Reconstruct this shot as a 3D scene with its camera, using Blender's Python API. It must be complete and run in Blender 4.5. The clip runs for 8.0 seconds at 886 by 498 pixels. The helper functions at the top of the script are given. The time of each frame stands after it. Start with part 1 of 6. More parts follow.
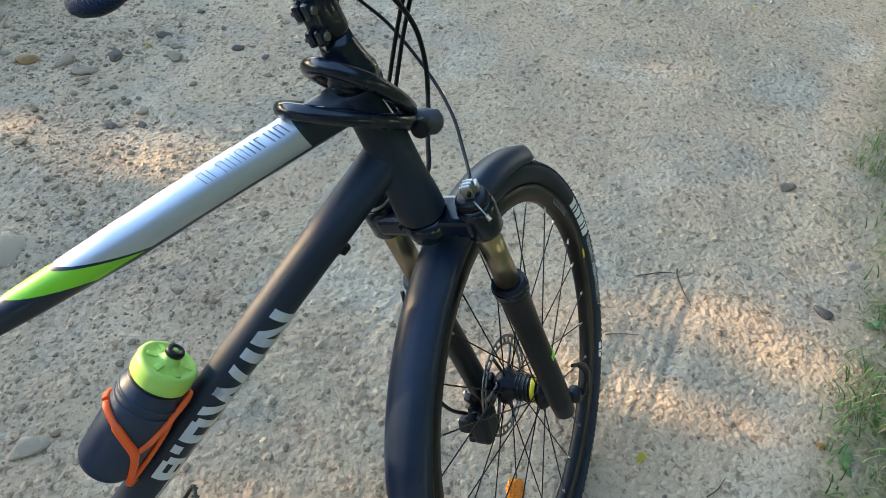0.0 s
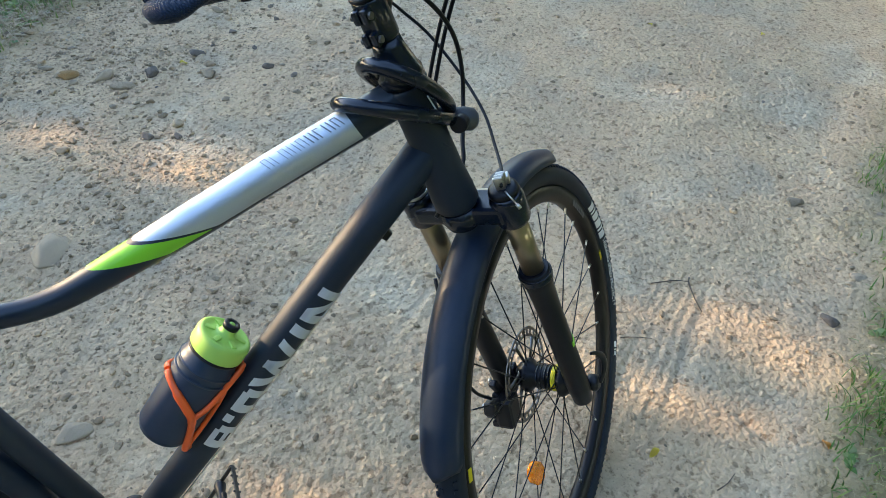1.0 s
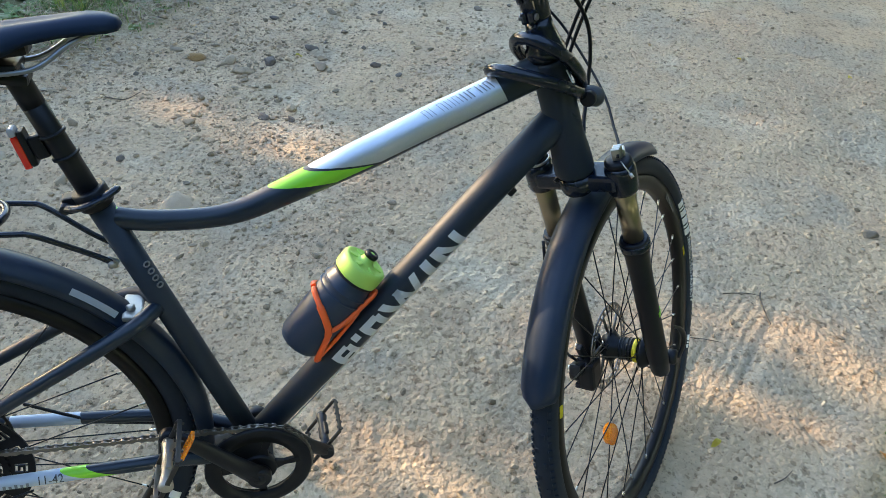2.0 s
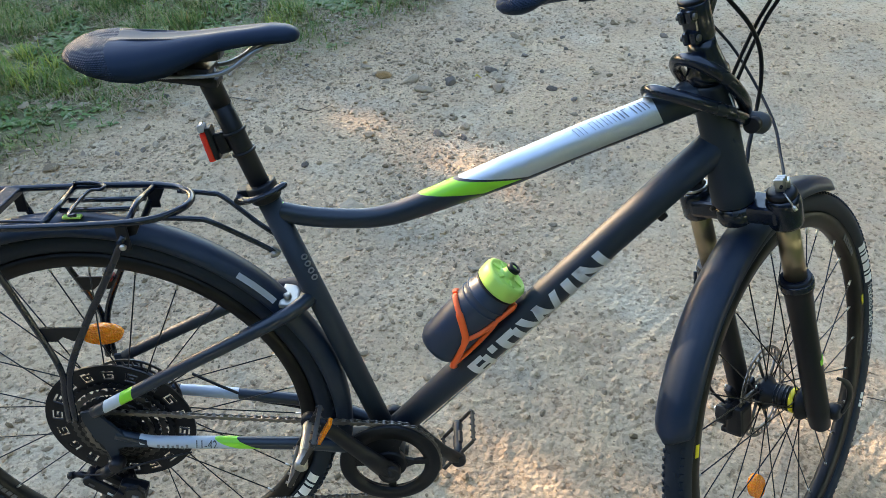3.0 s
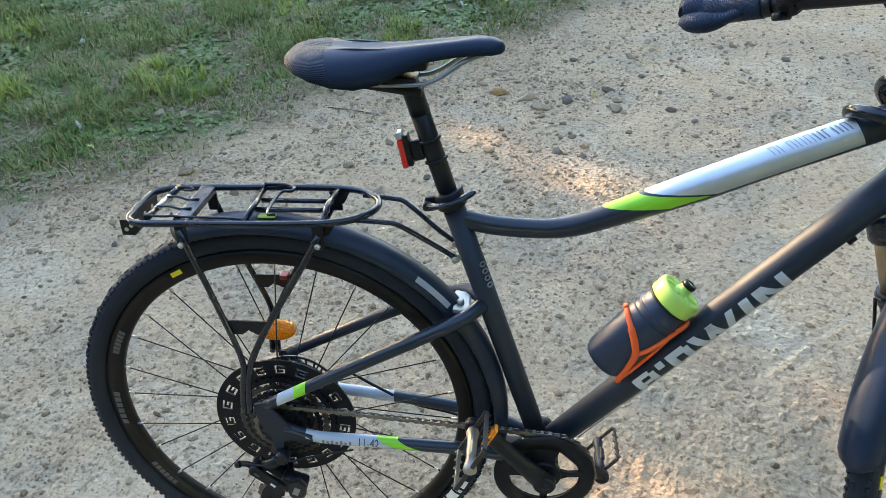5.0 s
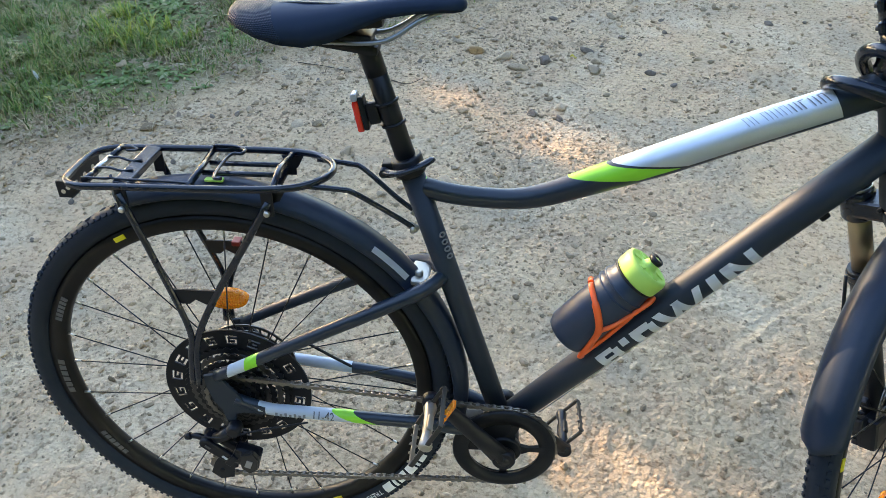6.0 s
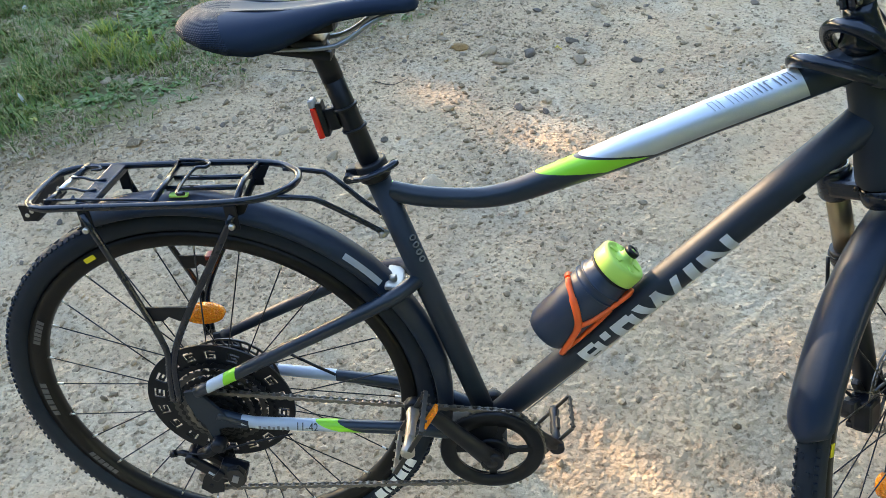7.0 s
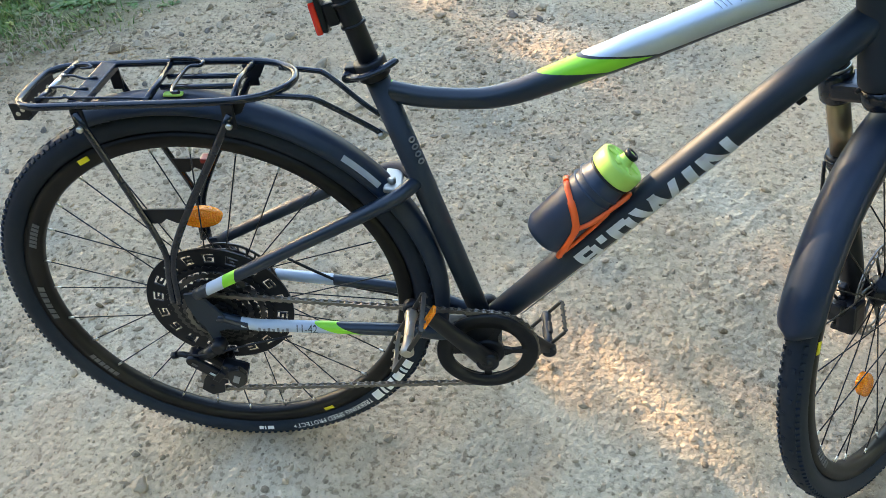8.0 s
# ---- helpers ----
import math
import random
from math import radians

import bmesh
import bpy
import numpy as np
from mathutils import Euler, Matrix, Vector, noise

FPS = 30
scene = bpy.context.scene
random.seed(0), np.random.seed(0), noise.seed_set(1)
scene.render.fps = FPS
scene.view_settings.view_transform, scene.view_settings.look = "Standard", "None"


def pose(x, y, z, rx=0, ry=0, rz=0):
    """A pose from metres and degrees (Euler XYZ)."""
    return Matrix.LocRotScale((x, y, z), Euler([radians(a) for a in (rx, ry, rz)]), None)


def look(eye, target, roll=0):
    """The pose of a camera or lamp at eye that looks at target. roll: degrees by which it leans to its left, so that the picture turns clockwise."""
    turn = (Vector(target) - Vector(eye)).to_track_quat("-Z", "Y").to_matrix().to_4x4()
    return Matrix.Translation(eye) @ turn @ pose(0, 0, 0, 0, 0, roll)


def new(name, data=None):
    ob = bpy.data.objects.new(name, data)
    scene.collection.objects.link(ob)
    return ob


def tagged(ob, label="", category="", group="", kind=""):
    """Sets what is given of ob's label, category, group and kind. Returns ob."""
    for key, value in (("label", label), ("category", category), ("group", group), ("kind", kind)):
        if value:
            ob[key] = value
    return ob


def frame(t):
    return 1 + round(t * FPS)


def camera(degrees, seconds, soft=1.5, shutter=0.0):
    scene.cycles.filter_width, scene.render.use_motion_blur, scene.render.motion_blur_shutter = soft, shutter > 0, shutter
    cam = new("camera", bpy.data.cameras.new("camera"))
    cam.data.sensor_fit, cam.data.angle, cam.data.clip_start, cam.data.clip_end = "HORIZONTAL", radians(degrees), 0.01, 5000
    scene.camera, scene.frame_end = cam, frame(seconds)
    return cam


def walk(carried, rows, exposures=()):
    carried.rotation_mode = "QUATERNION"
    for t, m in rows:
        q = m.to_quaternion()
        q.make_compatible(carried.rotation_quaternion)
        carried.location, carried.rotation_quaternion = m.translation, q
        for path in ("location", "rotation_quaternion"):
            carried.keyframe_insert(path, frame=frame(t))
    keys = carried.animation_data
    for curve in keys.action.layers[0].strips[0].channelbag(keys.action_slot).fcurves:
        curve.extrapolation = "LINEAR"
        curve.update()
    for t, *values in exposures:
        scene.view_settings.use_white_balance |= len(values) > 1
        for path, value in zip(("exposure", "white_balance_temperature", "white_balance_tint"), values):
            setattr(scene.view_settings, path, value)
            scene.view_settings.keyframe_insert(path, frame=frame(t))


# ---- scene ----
cam = camera(61.04, 8.0, soft=0.6)
PATH = [
    (0.0, 0.6987, -0.4639, 1.2991, 43.813, -1.950, -21.821),
    (0.5, 0.6950, -0.4800, 1.3029, 44.286, -1.129, -21.148),
    (0.7, 0.6787, -0.4979, 1.3060, 44.940, -1.077, -21.159),
    (1.0, 0.6367, -0.5400, 1.3242, 45.780, -1.942, -20.772),
    (1.2, 0.5963, -0.5800, 1.3308, 46.439, -3.600, -21.769),
    (2.3, 0.4855, -0.6916, 1.3477, 48.215, -2.435, -9.316),
    (2.5, 0.5084, -0.6941, 1.3502, 48.809, -1.073, -7.045),
    (2.7, 0.5181, -0.6957, 1.3485, 49.234, 0.066, -5.713),
    (3.0, 0.5330, -0.7062, 1.3407, 49.218, 1.269, -0.584),
    (3.2, 0.5140, -0.7177, 1.3465, 49.249, 1.845, 1.010),
    (3.5, 0.4845, -0.7317, 1.3456, 49.199, 2.135, 2.685),
    (3.7, 0.4199, -0.7478, 1.3447, 48.880, 1.547, 1.869),
    (4.0, 0.3237, -0.7664, 1.3486, 48.331, 1.234, 3.095),
    (4.2, 0.2986, -0.7771, 1.3558, 47.960, 1.264, 4.740),
    (4.5, 0.2730, -0.7678, 1.3551, 49.428, -0.131, 5.489),
    (4.7, 0.3096, -0.7607, 1.3500, 51.637, 1.541, 7.113),
    (5.0, 0.3750, -0.7336, 1.3476, 50.815, 2.564, 4.961),
    (5.2, 0.3961, -0.7236, 1.3305, 48.911, 1.224, 4.976),
    (6.3, 0.4032, -0.6683, 1.3261, 47.609, 0.868, 4.383),
    (6.5, 0.4085, -0.6624, 1.3265, 47.902, 1.685, 5.093),
    (6.8, 0.4333, -0.6609, 1.3217, 47.967, 3.557, 3.589),
    (7.0, 0.4515, -0.6630, 1.3184, 47.389, 3.657, 2.849),
    (7.1, 0.4492, -0.6667, 1.3158, 47.100, 2.822, 1.986),
    (7.2, 0.4479, -0.6699, 1.3155, 46.782, 2.402, 1.963),
    (7.3, 0.4460, -0.6694, 1.3168, 45.116, 1.657, 2.361),
    (7.4, 0.4418, -0.6665, 1.3096, 42.856, 0.929, 2.829),
    (7.5, 0.4403, -0.6734, 1.3019, 41.605, 0.526, 2.783),
    (7.8, 0.4355, -0.6745, 1.2984, 39.606, 1.455, 2.511),
    (8.0, 0.4316, -0.6807, 1.3054, 41.139, 2.703, 2.150),
]
walk(cam, [(t, pose(x, y, z, rx, ry, rz)) for t, x, y, z, rx, ry, rz in PATH], [(0.0, 2.61, 6600, 11), (1.2, 2.59, 6600, 11), (2.5, 2.66, 6650, 12), (4.0, 2.89, 6950, 14.5), (6.5, 2.93, 6950, 14.5), (8.0, 2.97, 6900, 12)])

# ---- light ----
SUN_EL, SUN_AZ = 16.0, 136.0      # degrees; azimuth of the sun's place seen from the bicycle, from +x towards +y
world = bpy.data.worlds.new("sky")
scene.world = world
world.use_nodes = True
wn = world.node_tree
sky = wn.nodes.new("ShaderNodeTexSky")
sky.sky_type, sky.sun_disc = "NISHITA", False
sky.sun_elevation, sky.sun_rotation = radians(SUN_EL), radians(90 - SUN_AZ)
sky.dust_density, sky.ozone_density = 0.4, 1.5
wn.links.new(sky.outputs[0], wn.nodes["Background"].inputs[0])
wn.nodes["Background"].inputs[1].default_value = 0.15
sun_data = bpy.data.lights.new("sun", "SUN")
sun_data.energy, sun_data.angle, sun_data.color = 1.42, radians(0.5), (1.0, 0.74, 0.45)
sun = new("sun", sun_data)
SUN_DIR = Vector((math.cos(radians(SUN_EL)) * math.cos(radians(SUN_AZ)), math.cos(radians(SUN_EL)) * math.sin(radians(SUN_AZ)), math.sin(radians(SUN_EL))))
sun.matrix_world = look(SUN_DIR * 50, (0, 0, 0))


# ---- materials ----
class Mat:
    """A small node-tree writer."""

    def __init__(self, name, base=(0.5, 0.5, 0.5), rough=0.5, metal=0.0, coat=0.0, spec=0.5):
        self.m = bpy.data.materials.new(name)
        self.m.use_nodes = True
        self.t = self.m.node_tree
        self.b = self.t.nodes["Principled BSDF"]
        self.set("Base Color", (*base, 1))
        self.set("Roughness", rough)
        self.set("Metallic", metal)
        self.set("Coat Weight", coat)
        self.set("Specular IOR Level", spec)
        self.co = None

    def set(self, key, value):
        self.b.inputs[key].default_value = value

    def n(self, kind, **kw):
        node = self.t.nodes.new(kind)
        for k, v in kw.items():
            node.inputs[k.replace("_", " ")].default_value = v
        return node

    def link(self, a, b):
        self.t.links.new(a, b)

    def coords(self, which="Object"):
        if self.co is None:
            self.co = self.t.nodes.new("ShaderNodeTexCoord")
        return self.co.outputs[which]

    def noise(self, scale, detail=4.0, rough=0.6, which="Object", kind=None):
        if kind == "voronoi":
            node = self.n("ShaderNodeTexVoronoi", Scale=scale)
            self.link(self.coords(which), node.inputs["Vector"])
            return node.outputs["Distance"]
        node = self.n("ShaderNodeTexNoise", Scale=scale, Detail=detail, Roughness=rough)
        self.link(self.coords(which), node.inputs["Vector"])
        return node.outputs[0]

    def math(self, op, a, b=0.0):
        node = self.t.nodes.new("ShaderNodeMath")
        node.operation = op
        for i, v in enumerate((a, b)):
            if hasattr(v, "links"):
                self.link(v, node.inputs[i])
            else:
                node.inputs[i].default_value = v
        return node.outputs[0]

    def ramp(self, fac, stops):
        node = self.t.nodes.new("ShaderNodeValToRGB")
        el = node.color_ramp.elements
        while len(el) < len(stops):
            el.new(0.5)
        for e, (p, c) in zip(el, stops):
            e.position, e.color = p, (*c, 1) if len(c) == 3 else c
        self.link(fac, node.inputs[0])
        return node.outputs[0]

    def mix(self, fac, a, b, blend="MIX"):
        node = self.t.nodes.new("ShaderNodeMix")
        node.data_type, node.blend_type = "RGBA", blend
        for key, v in ((0, fac), (6, a), (7, b)):
            if hasattr(v, "links"):
                self.link(v, node.inputs[key])
            else:
                node.inputs[key].default_value = v if key == 0 else (*v, 1)
        return node.outputs[2]

    def color(self, out):
        self.link(out, self.b.inputs["Base Color"])
        return self

    def rough(self, out):
        self.link(out, self.b.inputs["Roughness"])
        return self

    def bump(self, height, strength=0.3, distance=0.002):
        node = self.n("ShaderNodeBump", Strength=strength, Distance=distance)
        self.link(height, node.inputs["Height"])
        self.link(node.outputs[0], self.b.inputs["Normal"])
        return self

    def xyz(self):
        node = self.t.nodes.new("ShaderNodeSeparateXYZ")
        self.link(self.coords(), node.inputs[0])
        return node.outputs


def dusty(name, base, rough=0.5, metal=0.0, coat=0.0, dust=0.12, grain=220.0, bump=0.08, spec=None):
    """A plain material with a film of dust, uneven gloss and a fine grain."""
    m = Mat(name, base, rough, metal, coat, spec or (0.25 if max(base) < 0.05 else 0.5))
    big, fine = m.noise(9.0), m.noise(grain, 2.0)
    film = m.math("MULTIPLY", m.ramp(big, [(0.42, (0, 0, 0)), (0.75, (1, 1, 1))]), dust)
    m.color(m.mix(film, base, (0.30, 0.27, 0.23)))
    m.rough(m.math("ADD", m.math("MULTIPLY", big, 0.25), rough - 0.12))
    if bump:
        m.bump(fine, bump, 0.001)
    return m


FRAME_DARK = (0.0042, 0.0150, 0.0330)
GREEN = (0.26, 0.70, 0.03)

frame_paint = dusty("satin_black_paint", FRAME_DARK, 0.55, 0.0, 0.0, 0.012, spec=0.5)
m_frame = frame_paint.m
m_black = dusty("black_plastic", (0.0028, 0.0046, 0.0100), 0.42, 0, 0, 0.012, spec=0.35).m
m_gloss = dusty("black_gloss_vinyl", (0.0026, 0.0080, 0.0200), 0.24, 0, 0.15, 0.01, bump=0, spec=0.5).m
m_fender = dusty("fender_plastic", (0.0042, 0.0150, 0.0370), 0.40, 0, 0.0, 0.06, spec=0.36).m
m_rubber = dusty("tyre_rubber", (0.0055, 0.0128, 0.0260), 0.60, 0, 0, 0.04).m
m_rim = dusty("rim_black", (0.005, 0.005, 0.006), 0.4, 0.1, 0, 0.03).m
m_steel = dusty("spoke_steel", (0.03, 0.03, 0.032), 0.35, 0.7, 0, 0.0, bump=0).m
m_alu = dusty("bare_aluminium", (0.62, 0.60, 0.56), 0.3, 0.95, 0, 0.05).m
m_pedal = dusty("dark_pedal_metal", (0.045, 0.045, 0.048), 0.40, 0.6, 0, 0.15).m
m_cast = dusty("cast_pedal_metal", (0.40, 0.38, 0.34), 0.42, 0.75, 0, 0.1).m
m_stanchion = dusty("bronze_stanchion", (0.40, 0.33, 0.23), 0.32, 0.9, 0, 0.05, bump=0).m
m_rail = dusty("grey_rail_steel", (0.34, 0.36, 0.39), 0.34, 0.85, 0, 0.03, bump=0).m
m_disc = dusty("disc_steel", (0.16, 0.155, 0.15), 0.38, 0.9, 0, 0.05, bump=0).m
m_chain = dusty("chain_steel", (0.20, 0.185, 0.165), 0.40, 0.8, 0, 0.1).m
m_sprocket = dusty("black_sprocket", (0.009, 0.011, 0.016), 0.38, 0.4, 0, 0.05).m
m_sprocket_edge = dusty("worn_sprocket", (0.075, 0.075, 0.078), 0.36, 0.9, 0, 0.05).m
m_silver = dusty("silver_decal", (0.58, 0.62, 0.68), 0.38, 0.1, 0.1, 0.03, bump=0).m
m_white = dusty("white_print", (0.74, 0.75, 0.75), 0.55, 0, 0, 0.2, bump=0).m
m_grey = dusty("grey_print", (0.075, 0.078, 0.085), 0.5, 0, 0, 0.1, bump=0).m
m_ink = dusty("dark_print", (0.055, 0.06, 0.07), 0.5, 0, 0, 0.0, bump=0).m
m_pale_ink = dusty("grey_lettering", (0.17, 0.185, 0.21), 0.5, 0, 0, 0.0, bump=0).m
m_green = dusty("green_decal", GREEN, 0.4, 0, 0.2, 0.03, bump=0).m
m_yellow = dusty("yellow_label", (0.75, 0.62, 0.01), 0.45, 0, 0, 0.1, bump=0).m
m_navy = dusty("navy_bottle", (0.0085, 0.0260, 0.0600), 0.42, 0, 0.0, 0.05).m
m_lime = dusty("lime_cap", (0.43, 0.70, 0.13), 0.45, 0, 0, 0.08).m
m_orange = dusty("orange_cage", (0.92, 0.125, 0.018), 0.42, 0, 0.05, 0.04).m
m_red = Mat("red_lens", (0.90, 0.03, 0.02), 0.15, 0, 0.6).m
m_dark_red = Mat("dark_red_plastic", (0.22, 0.012, 0.010), 0.3).m
m_clear = Mat("clear_lens", (0.45, 0.44, 0.46), 0.12, 0, 0.6).m


def amber():
    m = Mat("amber_reflector", (0.95, 0.28, 0.005), 0.12, 0, 0.4)
    v = m.noise(330.0, kind="voronoi")
    m.color(m.mix(v, (1.0, 0.17, 0.0), (1.0, 0.36, 0.01)))
    m.bump(v, 0.7, 0.003)
    return m.m


m_amber = amber()


def saddle_cover():
    m = Mat("saddle_cover", (0.02, 0.022, 0.03), 0.46, 0, 0, 0.25)
    big = m.noise(6.0)
    m.color(m.mix(m.math("MULTIPLY", big, 0.03), (0.0042, 0.0165, 0.0440), (0.10, 0.10, 0.11)))
    x, y, z = m.xyz()
    across = m.math("ADD", x, m.math("MULTIPLY", z, -0.6))
    side = m.math("ADD", m.math("ABSOLUTE", y), m.math("MULTIPLY", z, -1.0))
    dots = m.math("MULTIPLY", m.math("SINE", m.math("MULTIPLY", m.math("ADD", across, side), 1050.0)), m.math("SINE", m.math("MULTIPLY", m.math("SUBTRACT", across, side), 1050.0)))
    tail = m.math("LESS_THAN", m.math("ADD", x, m.math("MULTIPLY", z, 0.5)), 0.615)
    m.bump(m.math("MULTIPLY", dots, tail), 0.6, 0.0012)
    return m.m


m_saddle = saddle_cover()


def top_tube_paint():
    """Black tube with a diagonal green band, a silver field above and a black edge below."""
    m = Mat("painted_top_tube", FRAME_DARK, 0.40, 0, 0.25)
    x, y, z = m.xyz()
    mid = m.math("ADD", m.math("MULTIPLY", m.math("SUBTRACT", x, 0.5), 0.417), 0.7215)
    v = m.math("SUBTRACT", z, mid)
    u = m.math("ADD", x, m.math("MULTIPLY", v, 2.75))
    above = m.math("GREATER_THAN", v, -0.0135)
    green = m.math("MULTIPLY", m.math("GREATER_THAN", u, 0.546), m.math("LESS_THAN", u, 0.5965))
    silver = m.math("MULTIPLY", m.math("GREATER_THAN", u, 0.6040), m.math("LESS_THAN", m.math("ADD", x, m.math("MULTIPLY", v, 0.45)), 0.806))
    fleck = m.noise(900.0, 1.0)
    sil = m.mix(fleck, (0.53, 0.59, 0.67), (0.65, 0.70, 0.77))
    m.link(m.math("MULTIPLY", m.math("MULTIPLY", silver, above), 0.75), m.b.inputs["Metallic"])
    c = m.mix(m.math("MULTIPLY", green, above), FRAME_DARK, GREEN)
    c = m.mix(m.math("MULTIPLY", silver, above), c, sil)
    m.color(c)
    m.rough(m.math("ADD", m.math("MULTIPLY", m.noise(11.0), 0.2), 0.34))
    return m.m


def stay_paint(name, bands):
    """Black stay with painted fields; bands: (x from, x to, slant, colour)."""
    m = Mat(name, FRAME_DARK, 0.36, 0, 0.2)
    x, y, z = m.xyz()
    c = m.mix(0.0, FRAME_DARK, FRAME_DARK)
    for x0, x1, slant, col in bands:
        u = m.math("ADD", x, m.math("MULTIPLY", z, slant))
        inside = m.math("MULTIPLY", m.math("GREATER_THAN", u, x0), m.math("LESS_THAN", u, x1))
        c = m.mix(inside, c, col)
    m.color(c)
    m.rough(m.math("ADD", m.math("MULTIPLY", m.noise(11.0), 0.2), 0.28))
    return m.m


m_toptube = top_tube_paint()


# ---- shapes ----
def catmull(pts, n=8, closed=False):
    pts = [Vector(p) for p in pts]
    out, k = [], len(pts)
    for i in range(k if closed else k - 1):
        p1, p2 = pts[i], pts[(i + 1) % k]
        p0 = pts[(i - 1) % k] if closed or i > 0 else p1 * 2 - p2
        p3 = pts[(i + 2) % k] if closed or i + 2 < k else p2 * 2 - p1
        for j in range(n):
            t = j / n
            out.append(0.5 * ((2 * p1) + (p2 - p0) * t + (2 * p0 - 5 * p1 + 4 * p2 - p3) * t * t + (3 * p1 - p0 - 3 * p2 + p3) * t ** 3))
    if not closed:
        out.append(pts[-1])
    return out


def sweep(bm, pts, r, seg=12, closed=False, up=(0, 1, 0), flat=1.0, caps=True):
    """A round or oval tube along a line; r: one radius or one for each point; flat: breadth along `up` over breadth across it."""
    pts = [Vector(p) for p in pts]
    n = len(pts)
    rings = []
    for i, p in enumerate(pts):
        a = pts[(i - 1) % n] if closed or i else p
        c = pts[(i + 1) % n] if closed or i < n - 1 else p
        d = (c - a).normalized()
        s = Vector(up) - d * d.dot(Vector(up))
        if s.length < 1e-4:
            s = d.orthogonal()
        s.normalize()
        w = d.cross(s)
        rad = r[i] if hasattr(r, "__len__") else r
        rings.append([bm.verts.new(p + s * (math.cos(q) * rad * flat) + w * (math.sin(q) * rad)) for q in (2 * math.pi * k / seg for k in range(seg))])
    for i in range(n if closed else n - 1):
        A, B = rings[i], rings[(i + 1) % n]
        for k in range(seg):
            f = bm.faces.new((A[k], A[(k + 1) % seg], B[(k + 1) % seg], B[k]))
            f.smooth = True
    if caps and not closed:
        bm.faces.new(rings[0][::-1])
        bm.faces.new(rings[-1])
    return bm


def tube(pts, r, **kw):
    return sweep(bmesh.new(), pts, r, **kw)


def lathe(bm, prof, seg=32, m=None, closed=False):
    """Turns a profile of (radius, height) round z, then places it by m."""
    m = m or Matrix()
    rings = [[bm.verts.new(m @ Vector((r * math.cos(2 * math.pi * k / seg), r * math.sin(2 * math.pi * k / seg), h))) for k in range(seg)] for r, h in prof]
    n = len(rings)
    for i in range(n if closed else n - 1):
        A, B = rings[i], rings[(i + 1) % n]
        for k in range(seg):
            f = bm.faces.new((A[k], A[(k + 1) % seg], B[(k + 1) % seg], B[k]))
            f.smooth = True
    if not closed:
        if prof[0][0] > 1e-5:
            bm.faces.new(rings[0][::-1])
        if prof[-1][0] > 1e-5:
            bm.faces.new(rings[-1])
    return bm


def box(bm, sx, sy, sz, m=None, bevel=0.0):
    m = m or Matrix()
    made = bmesh.ops.create_cube(bm, size=1, matrix=Matrix.Diagonal((sx, sy, sz, 1)))["verts"]
    if bevel:
        edges = list({e for v in made for e in v.link_edges})
        res = bmesh.ops.bevel(bm, geom=edges, offset=bevel, segments=2, affect="EDGES", profile=0.6)
        made = list({v for f in res["faces"] for v in f.verts} | {v for v in made if v.is_valid})
    bmesh.ops.transform(bm, matrix=m, verts=made)
    return bm


def plate(bm, outline, thick, m=None):
    """A flat plate of an outline in x, z with thickness along y."""
    m = m or Matrix()
    lo = [bm.verts.new(m @ Vector((x, -thick / 2, z))) for x, z in outline]
    hi = [bm.verts.new(m @ Vector((x, thick / 2, z))) for x, z in outline]
    bm.faces.new(lo)
    bm.faces.new(hi[::-1])
    k = len(outline)
    for i in range(k):
        bm.faces.new((lo[(i + 1) % k], lo[i], hi[i], hi[(i + 1) % k]))
    return bm


def between(a, b):
    """A pose at a with z towards b."""
    a, b = Vector(a), Vector(b)
    return Matrix.Translation(a) @ (b - a).to_track_quat("Z", "Y").to_matrix().to_4x4()


def rod(bm, a, b, r, seg=12, r2=None):
    d = (Vector(b) - Vector(a)).length
    return lathe(bm, [(r, 0), (r if r2 is None else r2, d)], seg, between(a, b))


def part(name, bm, material, parent=None, label="", at=None):
    """Links a bmesh as ONE mesh object under a thing or a part."""
    me = bpy.data.meshes.new(name)
    bmesh.ops.recalc_face_normals(bm, faces=bm.faces)
    bm.to_mesh(me)
    bm.free()
    for mat in material if isinstance(material, (list, tuple)) else (material,):
        me.materials.append(mat)
    ob = new(name, me)
    ob.parent = parent
    if at is not None:
        ob.matrix_local = at
    if label:
        tagged(ob, label)
    return ob


def thing(name, label, category, m=None, group="", kind=""):
    ob = new(name)
    ob.empty_display_size = 0.1
    if m is not None:
        ob.matrix_world = m
    return tagged(ob, label, category, group, kind)


def words(text, height, material, parent, name, place, label=""):
    """Letters of the built-in font, laid on a surface: place(u, v) gives the point for the position along and across the line."""
    curve = bpy.data.curves.new(name, "FONT")
    curve.body, curve.size, curve.resolution_u = text, height * 1.35, 2
    ob = new(name, curve)
    me = bpy.data.meshes.new_from_object(ob.evaluated_get(bpy.context.evaluated_depsgraph_get()))
    bpy.data.objects.remove(ob)
    for v in me.vertices:
        v.co = place(v.co.x, v.co.y)
    me.materials.append(material)
    made = new(name, me)
    made.parent = parent
    return tagged(made, label) if label else made


# ---- the ground ----
def grid_line(lo, hi, step, reach):
    mid = list(np.arange(lo, hi + 1e-6, step))
    out, d, x = [], step, hi
    while x < reach:
        d *= 1.12
        x += d
        out.append(x)
    low, d, x = [], step, lo
    while x > -reach:
        d *= 1.12
        x -= d
        low.append(x)
    return np.array(low[::-1] + mid + out)


